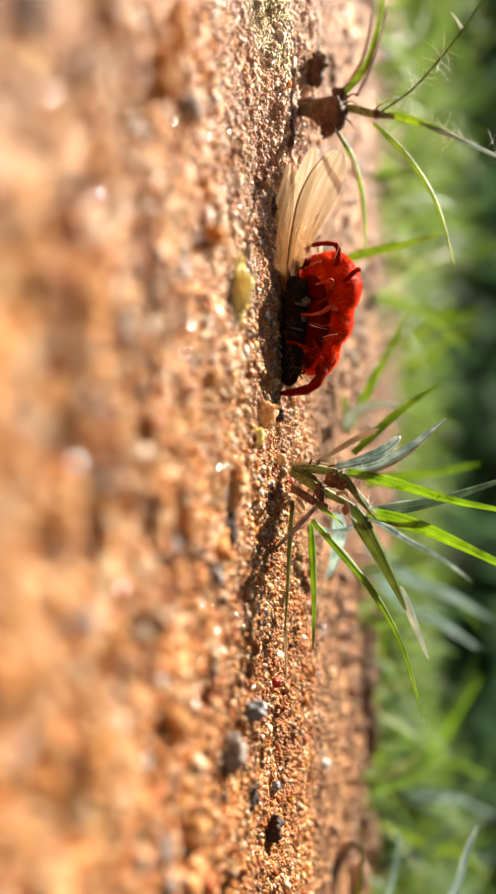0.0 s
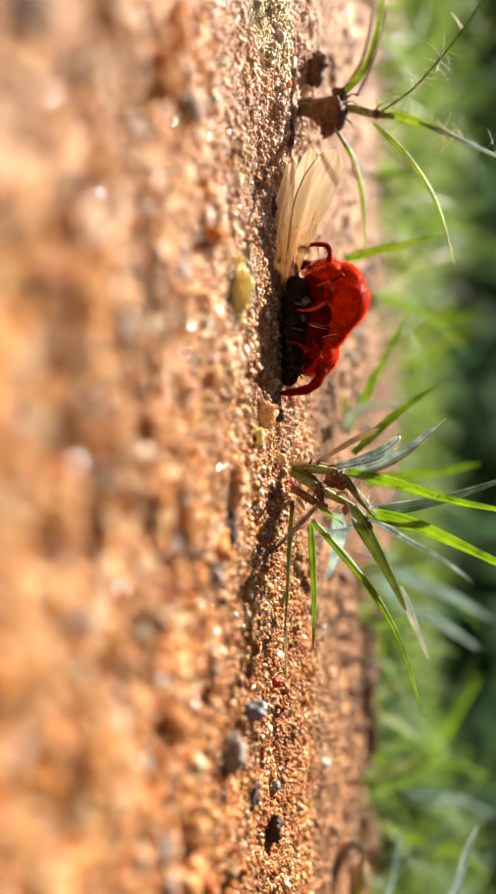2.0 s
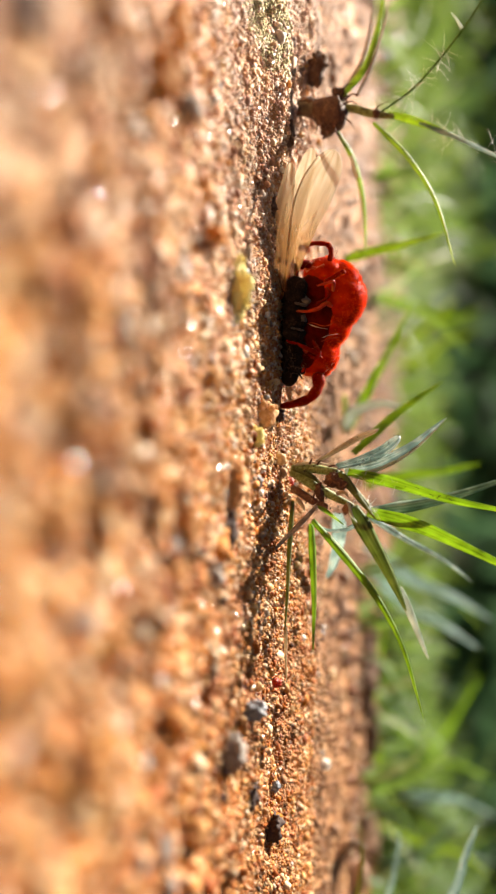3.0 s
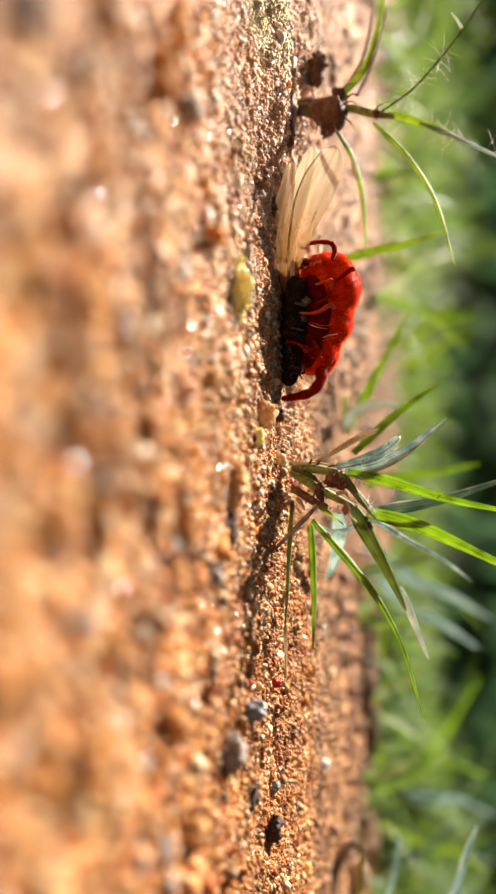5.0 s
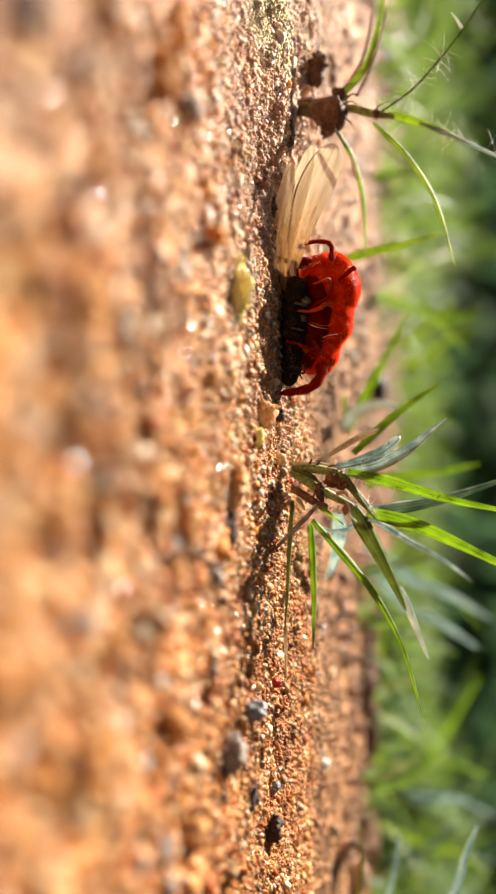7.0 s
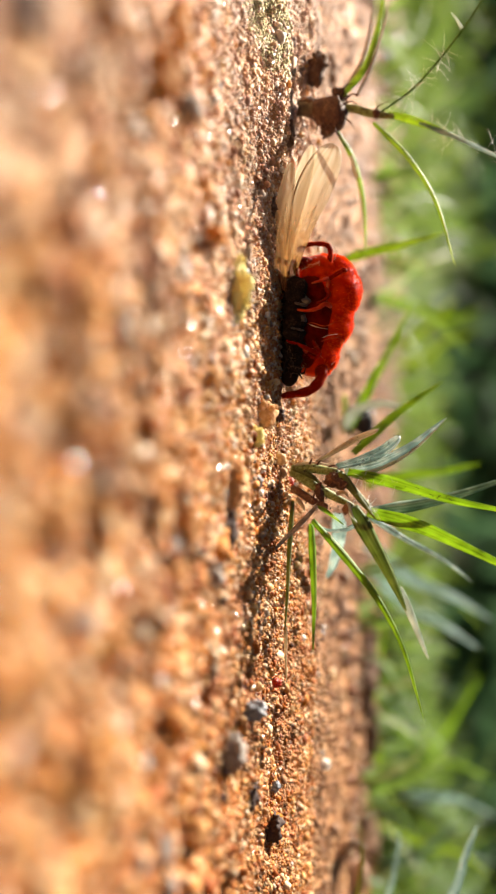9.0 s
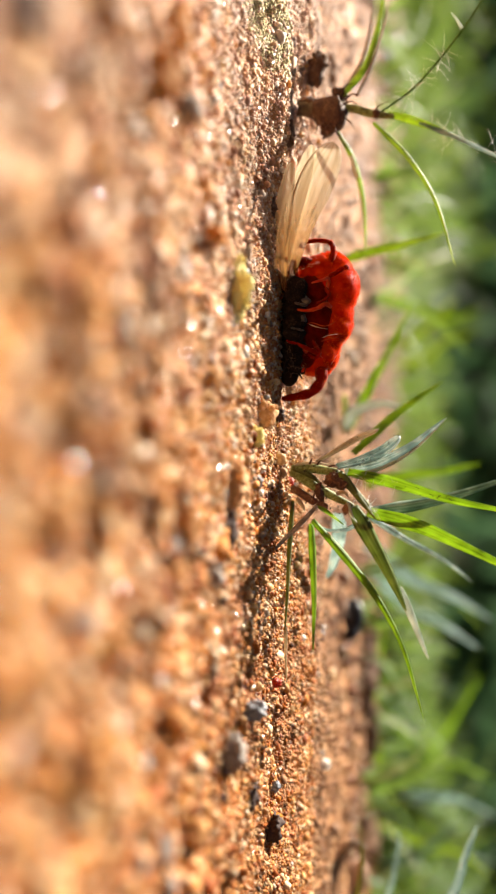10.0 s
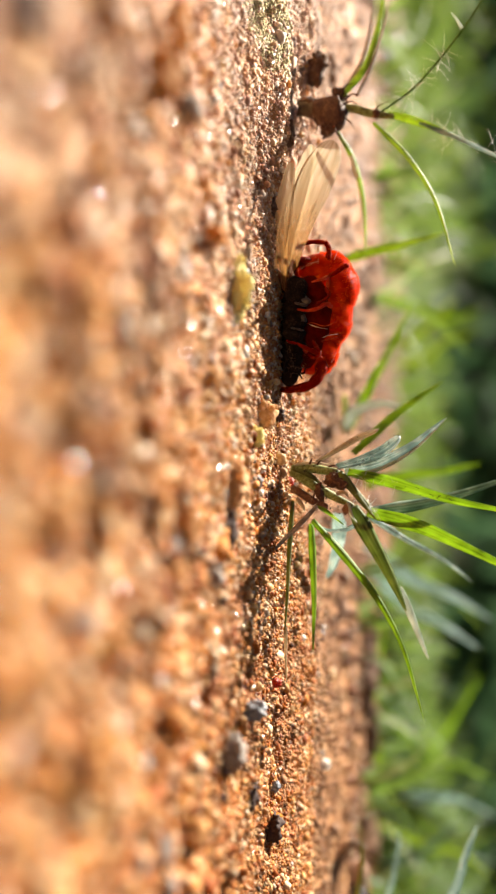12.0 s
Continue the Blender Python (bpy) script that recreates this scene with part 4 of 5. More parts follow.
far_blade_tuft("pale and green grass tuft on bare sand", [
    ([(-1.79, 76.50, 3.05), (-3.47, 76.50, 3.94), (-4.24, 76.80, 6.30), (-3.67, 77.20, 9.42)], 1.3, M_PALE),
    ([(-1.60, 78.00, 3.16), (-6.02, 79.50, 5.24), (-10.55, 81.00, 7.48), (-15.30, 83.00, 9.56)], 1.1, M_GREEN),
    ([(-1.48, 77.50, 2.86), (-3.36, 77.80, 2.95), (-5.37, 78.00, 2.82)], 0.8, M_GREEN)])
far_blade_tuft("single green blade leaning over bare sand", [
    ([(-17.44, 72.34, 3.33), (-18.13, 72.77, 5.41), (-18.87, 73.46, 8.78), (-19.94, 74.21, 12.42)], 1.2, M_LIME)])
far_blade_tuft("green blades arching up from the lawn edge", [
    ([(32.29, 108.62, 1.02), (35.87, 108.91, 2.42), (40.99, 111.28, 4.04), (45.85, 111.48, 4.99)], 1.3, M_GREEN),
    ([(33.29, 110.89, 2.14), (27.22, 111.09, 3.09), (20.74, 111.02, 2.77)], 1.0, M_OLIVE),
    ([(33.48, 113.11, 2.98), (30.19, 113.52, 5.00), (24.41, 113.64, 5.57)], 1.0, M_GREEN)])
far_blade_tuft("narrow upright blades at the lawn edge", [
    ([(46.65, 74.42, 3.54), (41.20, 74.64, 4.61), (37.93, 74.67, 4.72), (35.09, 74.61, 4.45)], 0.6, M_OLIVE),
    ([(51.61, 80.55, 3.56), (46.89, 81.22, 6.79), (42.18, 81.47, 8.00), (39.53, 81.50, 8.17)], 0.6, M_BLUE),
    ([(48.25, 70.69, 5.25), (41.55, 72.15, 12.32), (36.39, 72.57, 14.34), (34.12, 72.75, 15.25)], 1.0, M_BLUE)])
far_blade_tuft("broad grey-green blades behind the tuft", [
    ([(12.71, 105.03, 3.41), (17.46, 106.19, 9.04), (19.76, 107.27, 14.29), (23.43, 108.55, 20.52)], 2.1, M_BLUE),
    ([(16.86, 107.21, 4.07), (21.93, 108.23, 9.04), (24.04, 109.10, 13.24), (27.63, 110.23, 18.75)], 1.9, M_BLUE),
    ([(4.08, 84.83, 4.50), (3.15, 85.58, 8.13), (2.72, 86.45, 12.37), (1.73, 87.39, 16.92)], 1.3, M_GREEN)])
far_blade_tuft("broad green blade at the lawn edge", [
    ([(58.97, 131.48, 2.95), (51.94, 131.17, 11.35), (44.63, 130.15, 16.31), (36.45, 130.05, 20.76)], 1.4, M_GREEN)])


far_blade_tuft("mixed lime and grey-green blades at the lawn edge", [
    ([(55.51, 125.00, 4.14), (55.35, 125.00, 10.79), (54.57, 124.00, 16.38), (56.18, 123.00, 22.36)], 2.0, M_BLUE),
    ([(32.08, 111.00, 2.45), (38.00, 112.00, 3.68), (43.17, 113.00, 4.93), (48.48, 114.00, 5.39)], 1.5, M_LIME),
    ([(55.30, 116.00, 4.49), (58.37, 117.00, 10.68), (60.08, 118.00, 16.84), (63.61, 119.00, 21.61)], 1.4, M_LIME),
    ([(50.87, 128.00, 3.10), (52.14, 129.00, 9.49), (51.36, 130.00, 15.84), (54.29, 131.00, 23.23)], 1.7, M_GREEN),
    ([(24.98, 112.00, 3.04), (29.83, 112.00, 4.00), (36.63, 113.00, 4.61), (44.05, 113.00, 4.20)], 1.5, M_LIME),
    ([(37.49, 121.00, 3.86), (40.25, 122.00, 6.87), (43.76, 122.00, 9.63), (48.21, 123.00, 11.63)], 1.6, M_TEAL),
    ([(62.05, 116.00, 4.49), (60.25, 116.00, 9.44), (56.87, 116.00, 13.90), (54.66, 117.00, 15.97)], 1.6, M_TEAL)])
far_blade_tuft("bright lime blades standing out of the lawn", [
    ([(-18.89, 150.00, 6.37), (-21.07, 151.00, 10.62), (-24.36, 152.00, 14.67), (-28.76, 153.00, 18.10)], 2.6, M_LIME),
    ([(-16.68, 160.00, 5.62), (-17.81, 161.00, 11.86), (-21.29, 162.00, 16.39), (-23.00, 163.00, 22.05)], 2.2, M_LIME),
    ([(-30.18, 158.00, 6.23), (-27.32, 159.00, 11.27), (-25.56, 160.00, 17.41), (-27.78, 161.00, 24.08)], 2.0, M_GREEN)])


dead_leaf = thing("dead_leaf", at_ground(45.12, 79.00), "curled dead brown leaf arching over a clod", "leaf")
blade(dead_leaf, [(45.28, 78.80, 1.72), (42.57, 79.00, 2.05), (40.73, 79.50, 3.16), (41.04, 80.00, 4.87)], 1.1, M_TWIG, profile=blunt_profile)


# ---- lawn and hedge ----
def lawn_mat(name, tone):
    m, ns, ls, p = nodes_of(name)
    g = ns.new("ShaderNodeNewGeometry")
    r = ramp(ns, [(0.0, (0.02, 0.05, 0.01)), (0.36, (0.05, 0.12, 0.02)), (0.6, (0.09, 0.18, 0.045)), (0.78, (0.15, 0.24, 0.12)), (0.92, (0.32, 0.42, 0.30)), (1.0, (0.34, 0.28, 0.12))])
    for e in r.color_ramp.elements:
        e.color = [c * tone for c in e.color[:3]] + [1]
    ls.new(g.outputs["Random Per Island"], r.inputs[0])
    n = noise_node(ns, ls, 4.0)
    v = ramp(ns, [(0.3, (0.7, 0.7, 0.7)), (0.7, (1, 1, 1))])
    ls.new(n.outputs[0], v.inputs[0])
    c = mixed(ns, ls, r.outputs[0], v.outputs[0], 1.0, "MULTIPLY")
    ls.new(c, p.inputs["Base Color"])
    p.inputs["Roughness"].default_value = 0.6
    p.inputs["Specular IOR Level"].default_value = 0.2
    t = ns.new("ShaderNodeBsdfTranslucent")
    ls.new(mixed(ns, ls, c, tuple(v * tone for v in (0.30, 0.44, 0.06)), 0.5), t.inputs[0])
    mx = ns.new("ShaderNodeMixShader")
    mx.inputs[0].default_value = 0.34
    ls.new(p.outputs[0], mx.inputs[1])
    ls.new(t.outputs[0], mx.inputs[2])
    ls.new(mx.outputs[0], ns["Material Output"].inputs[0])
    return m


def strip_field(name, seed, x, y, z, length, width, mat, label, category, lean=0.5):
    """Many curved blades as one mesh."""
    rng = np.random.RandomState(seed)
    n, k = len(x), 6
    az = rng.rand(n) * 2 * math.pi
    out = np.stack([np.cos(az), np.sin(az), 0 * az], 1)
    bend = lean * (0.3 + rng.rand(n))
    s = np.linspace(0, 1, k)
    mid = np.stack([x, y, z], 1)[:, None] + out[:, None] * (length * bend)[:, None, None] * (s ** 1.8)[None, :, None]
    mid[..., 2] += length[:, None] * (s - 0.25 * bend[:, None] * s ** 2.5)
    face = rng.rand(n) * math.pi
    side = np.stack([np.cos(face), np.sin(face), 0 * face], 1)[:, None] * (width[:, None] * (np.minimum(1, 0.6 + s) * (1 - s) ** 0.6)[None])[..., None] * 0.5
    v = np.stack([mid - side, mid + side], 2).reshape(-1, 3)
    i = (np.arange(n)[:, None] * 2 * k + 2 * np.arange(k - 1)[None]).ravel()
    f = np.stack([i, i + 1, i + 3, i + 2], 1)
    return tagged(new(name, mesh_of(name, v, f.tolist(), mat)), label, category, kind="stuff")

M_LAWN = lawn_mat("lawn_blades", 0.87)
M_EDGE = lawn_mat("young_blades", 1.0)


def make_lawn():
    rng = np.random.RandomState(11)
    n = 19000
    y = 95 + 520 * rng.rand(n) ** 1.3
    x = (rng.rand(n) * 2 - 1) * (70 + 0.62 * y)
    edge = np.interp(x / y, [-0.6, -0.3, 0.0, 0.12, 0.3, 0.6], [215, 205, 195, 150, 118, 105]) + 110 * value_noise(x / 26, y / 26)
    thick = np.clip((y - edge) / 80, 0, 1) * np.clip(0.65 + 1.2 * value_noise(x / 18 + 4, y / 18), 0.15, 1)
    ok = rng.rand(n) < thick
    x, y = x[ok], y[ok]
    tall = (8 + 14 * rng.rand(len(x)) ** 1.6) * np.interp(x / y, [-0.58, -0.35, -0.2, -0.05, 0.23, 0.38, 0.53], [1.7, 1.75, 1.45, 1.0, 0.55, 0.8, 1.35]) * np.interp(y, [150, 320, 500], [1.1, 0.85, 0.6]) * (1 + 1.1 * value_noise(x / 24 + 8, y / 24))
    strip_field("grass", 12, x, y, gz(x, y) - 0.5, tall, 1.2 + 1.6 * rng.rand(len(x)), M_LAWN, "sunlit green lawn grass beyond the bare soil", "grass", 0.9)
    n = 9000
    y = 480 + 760 * rng.rand(n)
    x = (rng.rand(n) * 2 - 1) * 1000
    strip_field("grass", 13, x, y, gz(x, y) - 0.5, 14 + 18 * rng.rand(n), 3 + 3 * rng.rand(n), M_LAWN, "longer lawn grass running back to the hedge", "grass", 0.8)
    n = 420
    y = 100 + 130 * rng.rand(n)
    x = (rng.rand(n) * 2 - 1) * (60 + 0.5 * y)
    ok = value_noise(x / 20 + 40, y / 20) > 0.08
    x, y = x[ok], y[ok]
    strip_field("grass", 14, x, y, gz(x, y) - 0.5, 5 + 13 * rng.rand(len(x)), 0.8 + 1.2 * rng.rand(len(x)), M_EDGE, "sparse young grass blades thinning out over the sand", "grass", 1.3)

    n = 520
    y = 98 + 70 * rng.rand(n)
    x = y * (0.14 + 0.5 * rng.rand(n))
    ok = value_noise(x / 9 + 70, y / 9) > -0.12
    x, y = x[ok], y[ok]
    strip_field("grass", 15, x, y, gz(x, y) - 0.5, 5 + 12 * rng.rand(len(x)) ** 1.6, 0.6 + 1.0 * rng.rand(len(x)), M_EDGE, "thin bright blades along the edge of the lawn", "grass", 1.0)

    n = 260
    y = 106 + 45 * rng.rand(n)
    x = -y * (0.22 + 0.38 * rng.rand(n))
    ok = value_noise(x / 8 + 20, y / 8) > 0.0
    x, y = x[ok], y[ok]
    strip_field("grass", 16, x, y, gz(x, y) - 0.5, 4 + 9 * rng.rand(len(x)) ** 1.6, 0.6 + 0.9 * rng.rand(len(x)), M_EDGE, "sparse green seedlings over the pinkish sand", "grass", 1.2)

    n = 420
    y = 122 + 95 * rng.rand(n) ** 1.4
    x = y * (0.17 + 0.38 * rng.rand(n))
    ok = value_noise(x / 11 + 90, y / 11) > -0.05
    x, y = x[ok], y[ok]
    strip_field("grass", 17, x, y, gz(x, y) - 0.5, (9 + 15 * rng.rand(len(x))) * np.interp(x / y, [0.17, 0.24, 0.34, 0.42], [0.6, 0.4, 0.55, 1.1]), 0.8 + 1.3 * rng.rand(len(x)), M_EDGE, "tangled green and pale blades of the lawn's thick edge", "grass", 1.1)


M_HEDGE = two_scale("hedge_leaves", [(0.3, (0.018, 0.048, 0.020)), (0.55, (0.044, 0.092, 0.040)), (0.75, (0.085, 0.15, 0.066))], 60, 12, 0.7, 0.5, glow=0.45, Specular_IOR_Level=0.08)


def make_hedge():
    rng = np.random.RandomState(21)
    n = 1300
    x = (rng.rand(n) * 2 - 1) * 1500
    y = 1250 + 500 * rng.rand(n)
    z = 380 * rng.rand(n) - 10
    strip_field("hedge", 22, x, y, z, 90 + 60 * rng.rand(n), 45 + 30 * rng.rand(n), M_HEDGE, "dark shaded leafy hedge behind the lawn", "hedge", 1.2)
    gx, gz_ = np.meshgrid(np.linspace(-3500, 3500, 90), np.linspace(-20, 620, 30))
    gy = 2600 + 200 * value_noise(gx / 120, gz_ / 120)
    v = np.stack([gx, gy, gz_], -1).reshape(-1, 3)
    i = (np.arange(29)[:, None] * 90 + np.arange(89)[None]).ravel()
    f = np.stack([i, i + 1, i + 91, i + 90], 1)
    tagged(new("backdrop", mesh_of("backdrop", v, f.tolist(), M_HEDGE)), "deep green shade of distant shrubs", "backdrop", kind="structure")


make_lawn()
make_hedge()


# ---- clods, pebbles and grains one can tell apart ----
def stone_mat(name, dark, mid, light, rough=0.7, glow=0.35):
    return two_scale(name, [(0.3, dark), (0.52, mid), (0.72, light)], 0.7, 0.12, rough, 0.06, glow=glow)


M_CLOD = stone_mat("clod", (0.38, 0.17, 0.06), (0.64, 0.35, 0.13), (0.78, 0.52, 0.26), 0.85, 0.5)
# For dark crumbs, and for lumps that stand in for shaded pits.
M_DARK = stone_mat("dark_clod_and_shade", (0.02, 0.012, 0.01), (0.07, 0.035, 0.025), (0.16, 0.09, 0.06), 0.8)
# Loam browns, used for real crumbs and for lumps that mimic shade.
M_LOAM_SHADE = stone_mat("loam_clod_and_shade", (0.07, 0.035, 0.02), (0.16, 0.08, 0.045), (0.26, 0.14, 0.08), 0.85)
M_CRUMB_SHADE = stone_mat("loam_crumb_and_shade", (0.16, 0.08, 0.045), (0.30, 0.17, 0.10), (0.44, 0.27, 0.17), 0.85)
M_YELLOW = stone_mat("yellow_clod", (0.62, 0.50, 0.16), (0.84, 0.74, 0.34), (0.92, 0.86, 0.56), 0.9, 0.5)
M_GREY = stone_mat("grey_stone", (0.10, 0.10, 0.11), (0.28, 0.28, 0.30), (0.58, 0.58, 0.60), 0.45)
M_SPECKLE = stone_mat("speckled_stone", (0.03, 0.03, 0.035), (0.26, 0.26, 0.28), (0.78, 0.78, 0.78), 0.5)
M_CREAM = stone_mat("cream_stone", (0.48, 0.30, 0.12), (0.68, 0.47, 0.24), (0.80, 0.66, 0.44), 0.4)
M_RED = stone_mat("red_stone", (0.30, 0.02, 0.01), (0.55, 0.06, 0.02), (0.70, 0.16, 0.06), 0.5)
M_WHITE = stone_mat("quartz", (0.66, 0.60, 0.54), (0.82, 0.78, 0.72), (0.90, 0.88, 0.85), 0.25)
M_AMBER = stone_mat("amber_clod", (0.42, 0.15, 0.03), (0.68, 0.30, 0.06), (0.80, 0.46, 0.14), 0.8, 0.4)
M_MAUVE = stone_mat("mauve_stone", (0.20, 0.16, 0.135), (0.36, 0.30, 0.26), (0.54, 0.48, 0.43), 0.85)
M_PINK = stone_mat("pink_clod", (0.34, 0.20, 0.13), (0.52, 0.34, 0.24), (0.66, 0.48, 0.37), 0.85)
M_TAN = stone_mat("tan_clod", (0.52, 0.28, 0.12), (0.76, 0.50, 0.26), (0.88, 0.68, 0.44), 0.85, 0.5)
M_MOSS = stone_mat("lichen_crust", (0.46, 0.37, 0.18), (0.62, 0.53, 0.30), (0.76, 0.69, 0.47), 0.95, 0.2)


def lump(name, x, y, radii, mat, label, category, turn=(0, 0, 0), rough=0.3, sink=0.35, seed=0.0, group="", fine=20, crumbs=40):
    at = at_ground(x, y)
    geo = lobe((0, 0, radii[2] * (1 - 2 * sink)), radii, turn, rough * 1.4, 0.4 * max(radii), segs=fine * 3 // 2, rings=fine, power=0.85, seed=seed)
    rng = np.random.RandomState(int(seed) + 500)
    bits = [(ICO * min(radii) * (0.10 + 0.2 * rng.rand()) * (0.6 + 0.8 * rng.rand(12, 1)) + geo[0][k], [tuple(f) for f in ICO_F]) for k in rng.randint(0, len(geo[0]), crumbs)]
    geo = joined(geo, *bits) if crumbs else geo
    ob = new(name, mesh_of(name, geo[0], geo[1], mat))
    ob.location = Vector(at) * MM
    return tagged(ob, label, category, group)


lump("soil_clod", -9.92, 47.14, (1.5, 0.8, 0.85), M_YELLOW, "crumbly pale yellow clod on the sand", "clod", rough=0.5, fine=30, crumbs=160)
lump("soil_clod", -2.20, 52.48, (0.9, 0.6, 0.85), M_TAN, "square tan clod in front of the grass tuft", "clod", rough=0.3, seed=2)
lump("soil_clod", -0.73, 50.91, (0.6, 0.5, 0.5), M_YELLOW, "small ochre clod beside a tan one", "clod", rough=0.3, seed=3)
lump("pebble", 0.88, 56.07, (0.42, 0.4, 0.45), M_CREAM, "rounded honey-coloured pebble by the tuft", "pebble", rough=0.1, sink=0.2, seed=4, crumbs=0)
lump("pebble", 2.72, 59.02, (0.36, 0.3, 0.32), M_RED, "small dark red grain at the tuft's foot", "pebble", rough=0.15, sink=0.2, seed=5, crumbs=0)
lump("pebble", 16.8, 48.5, (0.55, 0.6, 0.95), M_SPECKLE, "grey and white speckled pebble", "pebble", rough=0.35, sink=0.15, seed=6, fine=28, crumbs=0)
lump("pebble", 18.0, 44.4, (1.05, 0.8, 0.95), M_MAUVE, "dull mauve-grey pebble half sunk in sand", "pebble", rough=0.3, seed=7, crumbs=0)
lump("pebble", 17.00, 55.12, (0.32, 0.3, 0.42), M_RED, "bright red grain on orange sand", "pebble", rough=0.3, sink=0.1, seed=8, crumbs=0)
lump("soil_clod", -31.0, 63.6, (1.15, 0.6, 0.75), M_LOAM_SHADE, "dark brown crumb of soil on the sand", "clod", (0, 15, 0), 0.4, 0.15, 9)
# The next two dark lumps stand in for shadow on the sand.
lump("soil_clod", -23.81, 58.26, (1.0, 0.6, 0.4), M_LOAM_SHADE, "dark lump standing in for the sprig's shadow", "clod", rough=0.4, seed=10)
lump("soil_clod", -17.64, 55.71, (0.9, 0.45, 0.3), M_LOAM_SHADE, "dark lump standing in for shadow by the termite wing", "clod", rough=0.4, seed=11)
lump("soil_clod", -2.35, 56.18, (0.4, 0.4, 0.35), M_DARK, "tiny black crumb on the sand", "clod", rough=0.4, seed=12)
lump("soil_clod", 2.2, 46.04, (1.5, 1.0, 0.7), M_TAN, "tan clod throwing a dark shadow", "clod", rough=0.5, seed=13, fine=30, crumbs=160)
lump("soil_clod", 26.89, 54.17, (0.9, 0.6, 0.75), M_DARK, "dark brown lump on the sand", "clod", rough=0.5, seed=14)
# Dark lump put in for a shaded pit.
lump("soil_clod", 22.54, 49.03, (0.8, 0.5, 0.4), M_DARK, "dark brown lump on the sand", "clod", rough=0.5, seed=15)
lump("pebble", 24.36, 54.91, (0.4, 0.35, 0.35), M_GREY, "small bluish grey grain", "pebble", rough=0.3, seed=16, crumbs=0)
lump("pebble", 2.33, 50.91, (0.35, 0.35, 0.35), M_GREY, "small bluish grey grain", "pebble", rough=0.3, seed=17, crumbs=0)
lump("pebble", 28.99, 70.71, (0.5, 0.5, 0.5), M_WHITE, "white quartz pebble on the far sand", "pebble", rough=0.2, seed=18, crumbs=0)
lump("pebble", 21.69, 74.02, (0.6, 0.6, 0.55), M_CREAM, "whitish pebble with a green tinge", "pebble", rough=0.3, seed=19, crumbs=0)
LICHEN = (-30.6, 55.0)
tagged(scatter_grains("lichen", 51, 4200, 50, 60, (1, 1), 0.06, 0.20, "yellow-green crusty lichen patch on the soil", 0.4, True, M_MOSS, (*LICHEN, 3.8, 4.5)), category="lichen")
CLODS = ((-16.08, 32.33, 1.0), (-19.67, 35.40, 0.8), (-20.85, 40.60, 0.7), (-14.23, 31.51, 0.6), (-5.07, 24.30, 0.9), (-6.33, 22.44, 0.7), (-7.08, 33.57, 0.5),
         (-3.87, 41.09, 0.6), (3.75, 35.93, 0.8), (5.96, 34.29, 0.6), (7.35, 28.01, 0.7), (2.16, 23.48, 0.8), (6.88, 21.73, 0.7), (10.82, 25.13, 0.8),
         (13.10, 35.11, 0.7), (19.91, 38.61, 0.8), (-1.42, 21.11, 0.6), (-9.91, 26.05, 0.6), (-0.53, 28.52, 0.5), (-14.24, 41.25, 0.6))
for i, (cx, cy, cr) in enumerate(CLODS):
    lump("soil_clod", cx, cy, (cr, cr * 0.8, cr * 0.75), M_CLOD, "orange-brown clod of sandy soil", "clod", (0, 0, 40 * i), 0.4, 0.3, 30 + i, "clods strewn on the sand")

# Dark lumps in place of shaded pits and the shadows of clods.
for i, (cx, cy, cr) in enumerate(((-4.52, 27.70, 0.65), (-14.19, 32.74, 0.45), (-20.26, 40.81, 0.4), (4.92, 36.96, 0.5), (5.07, 45.0, 0.9), (8.59, 28.94, 0.4), (-3.32, 42.02, 0.35), (-6.62, 34.29, 0.35),
                                  (-13.08, 21.11, 0.8), (3.83, 24.10, 0.5), (-9.79, 37.78, 0.4), (12.83, 41.09, 0.35), (20.46, 43.87, 0.4))):
    lump("soil_clod", cx, cy, (cr * 1.2, cr * 0.8, cr * 0.6), M_DARK, "dark lump standing in for a shaded pit", "clod", (0, 0, 50 * i), 0.4, 0.4, 70 + i, "dark crumbs on the sand")

# Dark clods stand for the shadows under the edge of the grass.
for i, (cx, cy, cr) in enumerate(((31.21, 106.74, 2.6), (37.44, 111.49, 2.6), (49.63, 117.35, 2.4), (57.59, 115.30, 2.6), (-26.92, 136.29, 2.4), (-64.92, 136.29, 2.4), (49.99, 91.57, 2.0), (-41.62, 126.10, 1.8), (-1.93, 110.56, 1.6), (-28.83, 120.44, 1.6))):
    lump("soil_clod", cx, cy, (cr * 1.4, cr * 0.8, cr * 0.45), (M_LOAM_SHADE, M_CRUMB_SHADE)[i % 2], "dark clod standing in for shade at the grass edge", "clod", (0, 0, 35 * i), 0.4, 0.35, 90 + i, "dark clods at the lawn edge")

# Bank lumps below the grass, its shadow given as dark colour.
for i, (cx, cy, cr) in enumerate(((29.35, 110.00, 2.0), (39.71, 111.00, 2.4), (-61.62, 128.00, 2.2), (-65.04, 122.00, 1.8))):
    lump("soil_clod", cx, cy, (cr * 1.7, cr * 0.8, cr * 0.55), M_LOAM_SHADE, "crumbling soil bank with the grass's shade put into its colour", "clod", (0, 0, 8 * i), 0.35, 0.3, 300 + i, "dark clods at the lawn edge")

NEAR = np.random.RandomState(83)
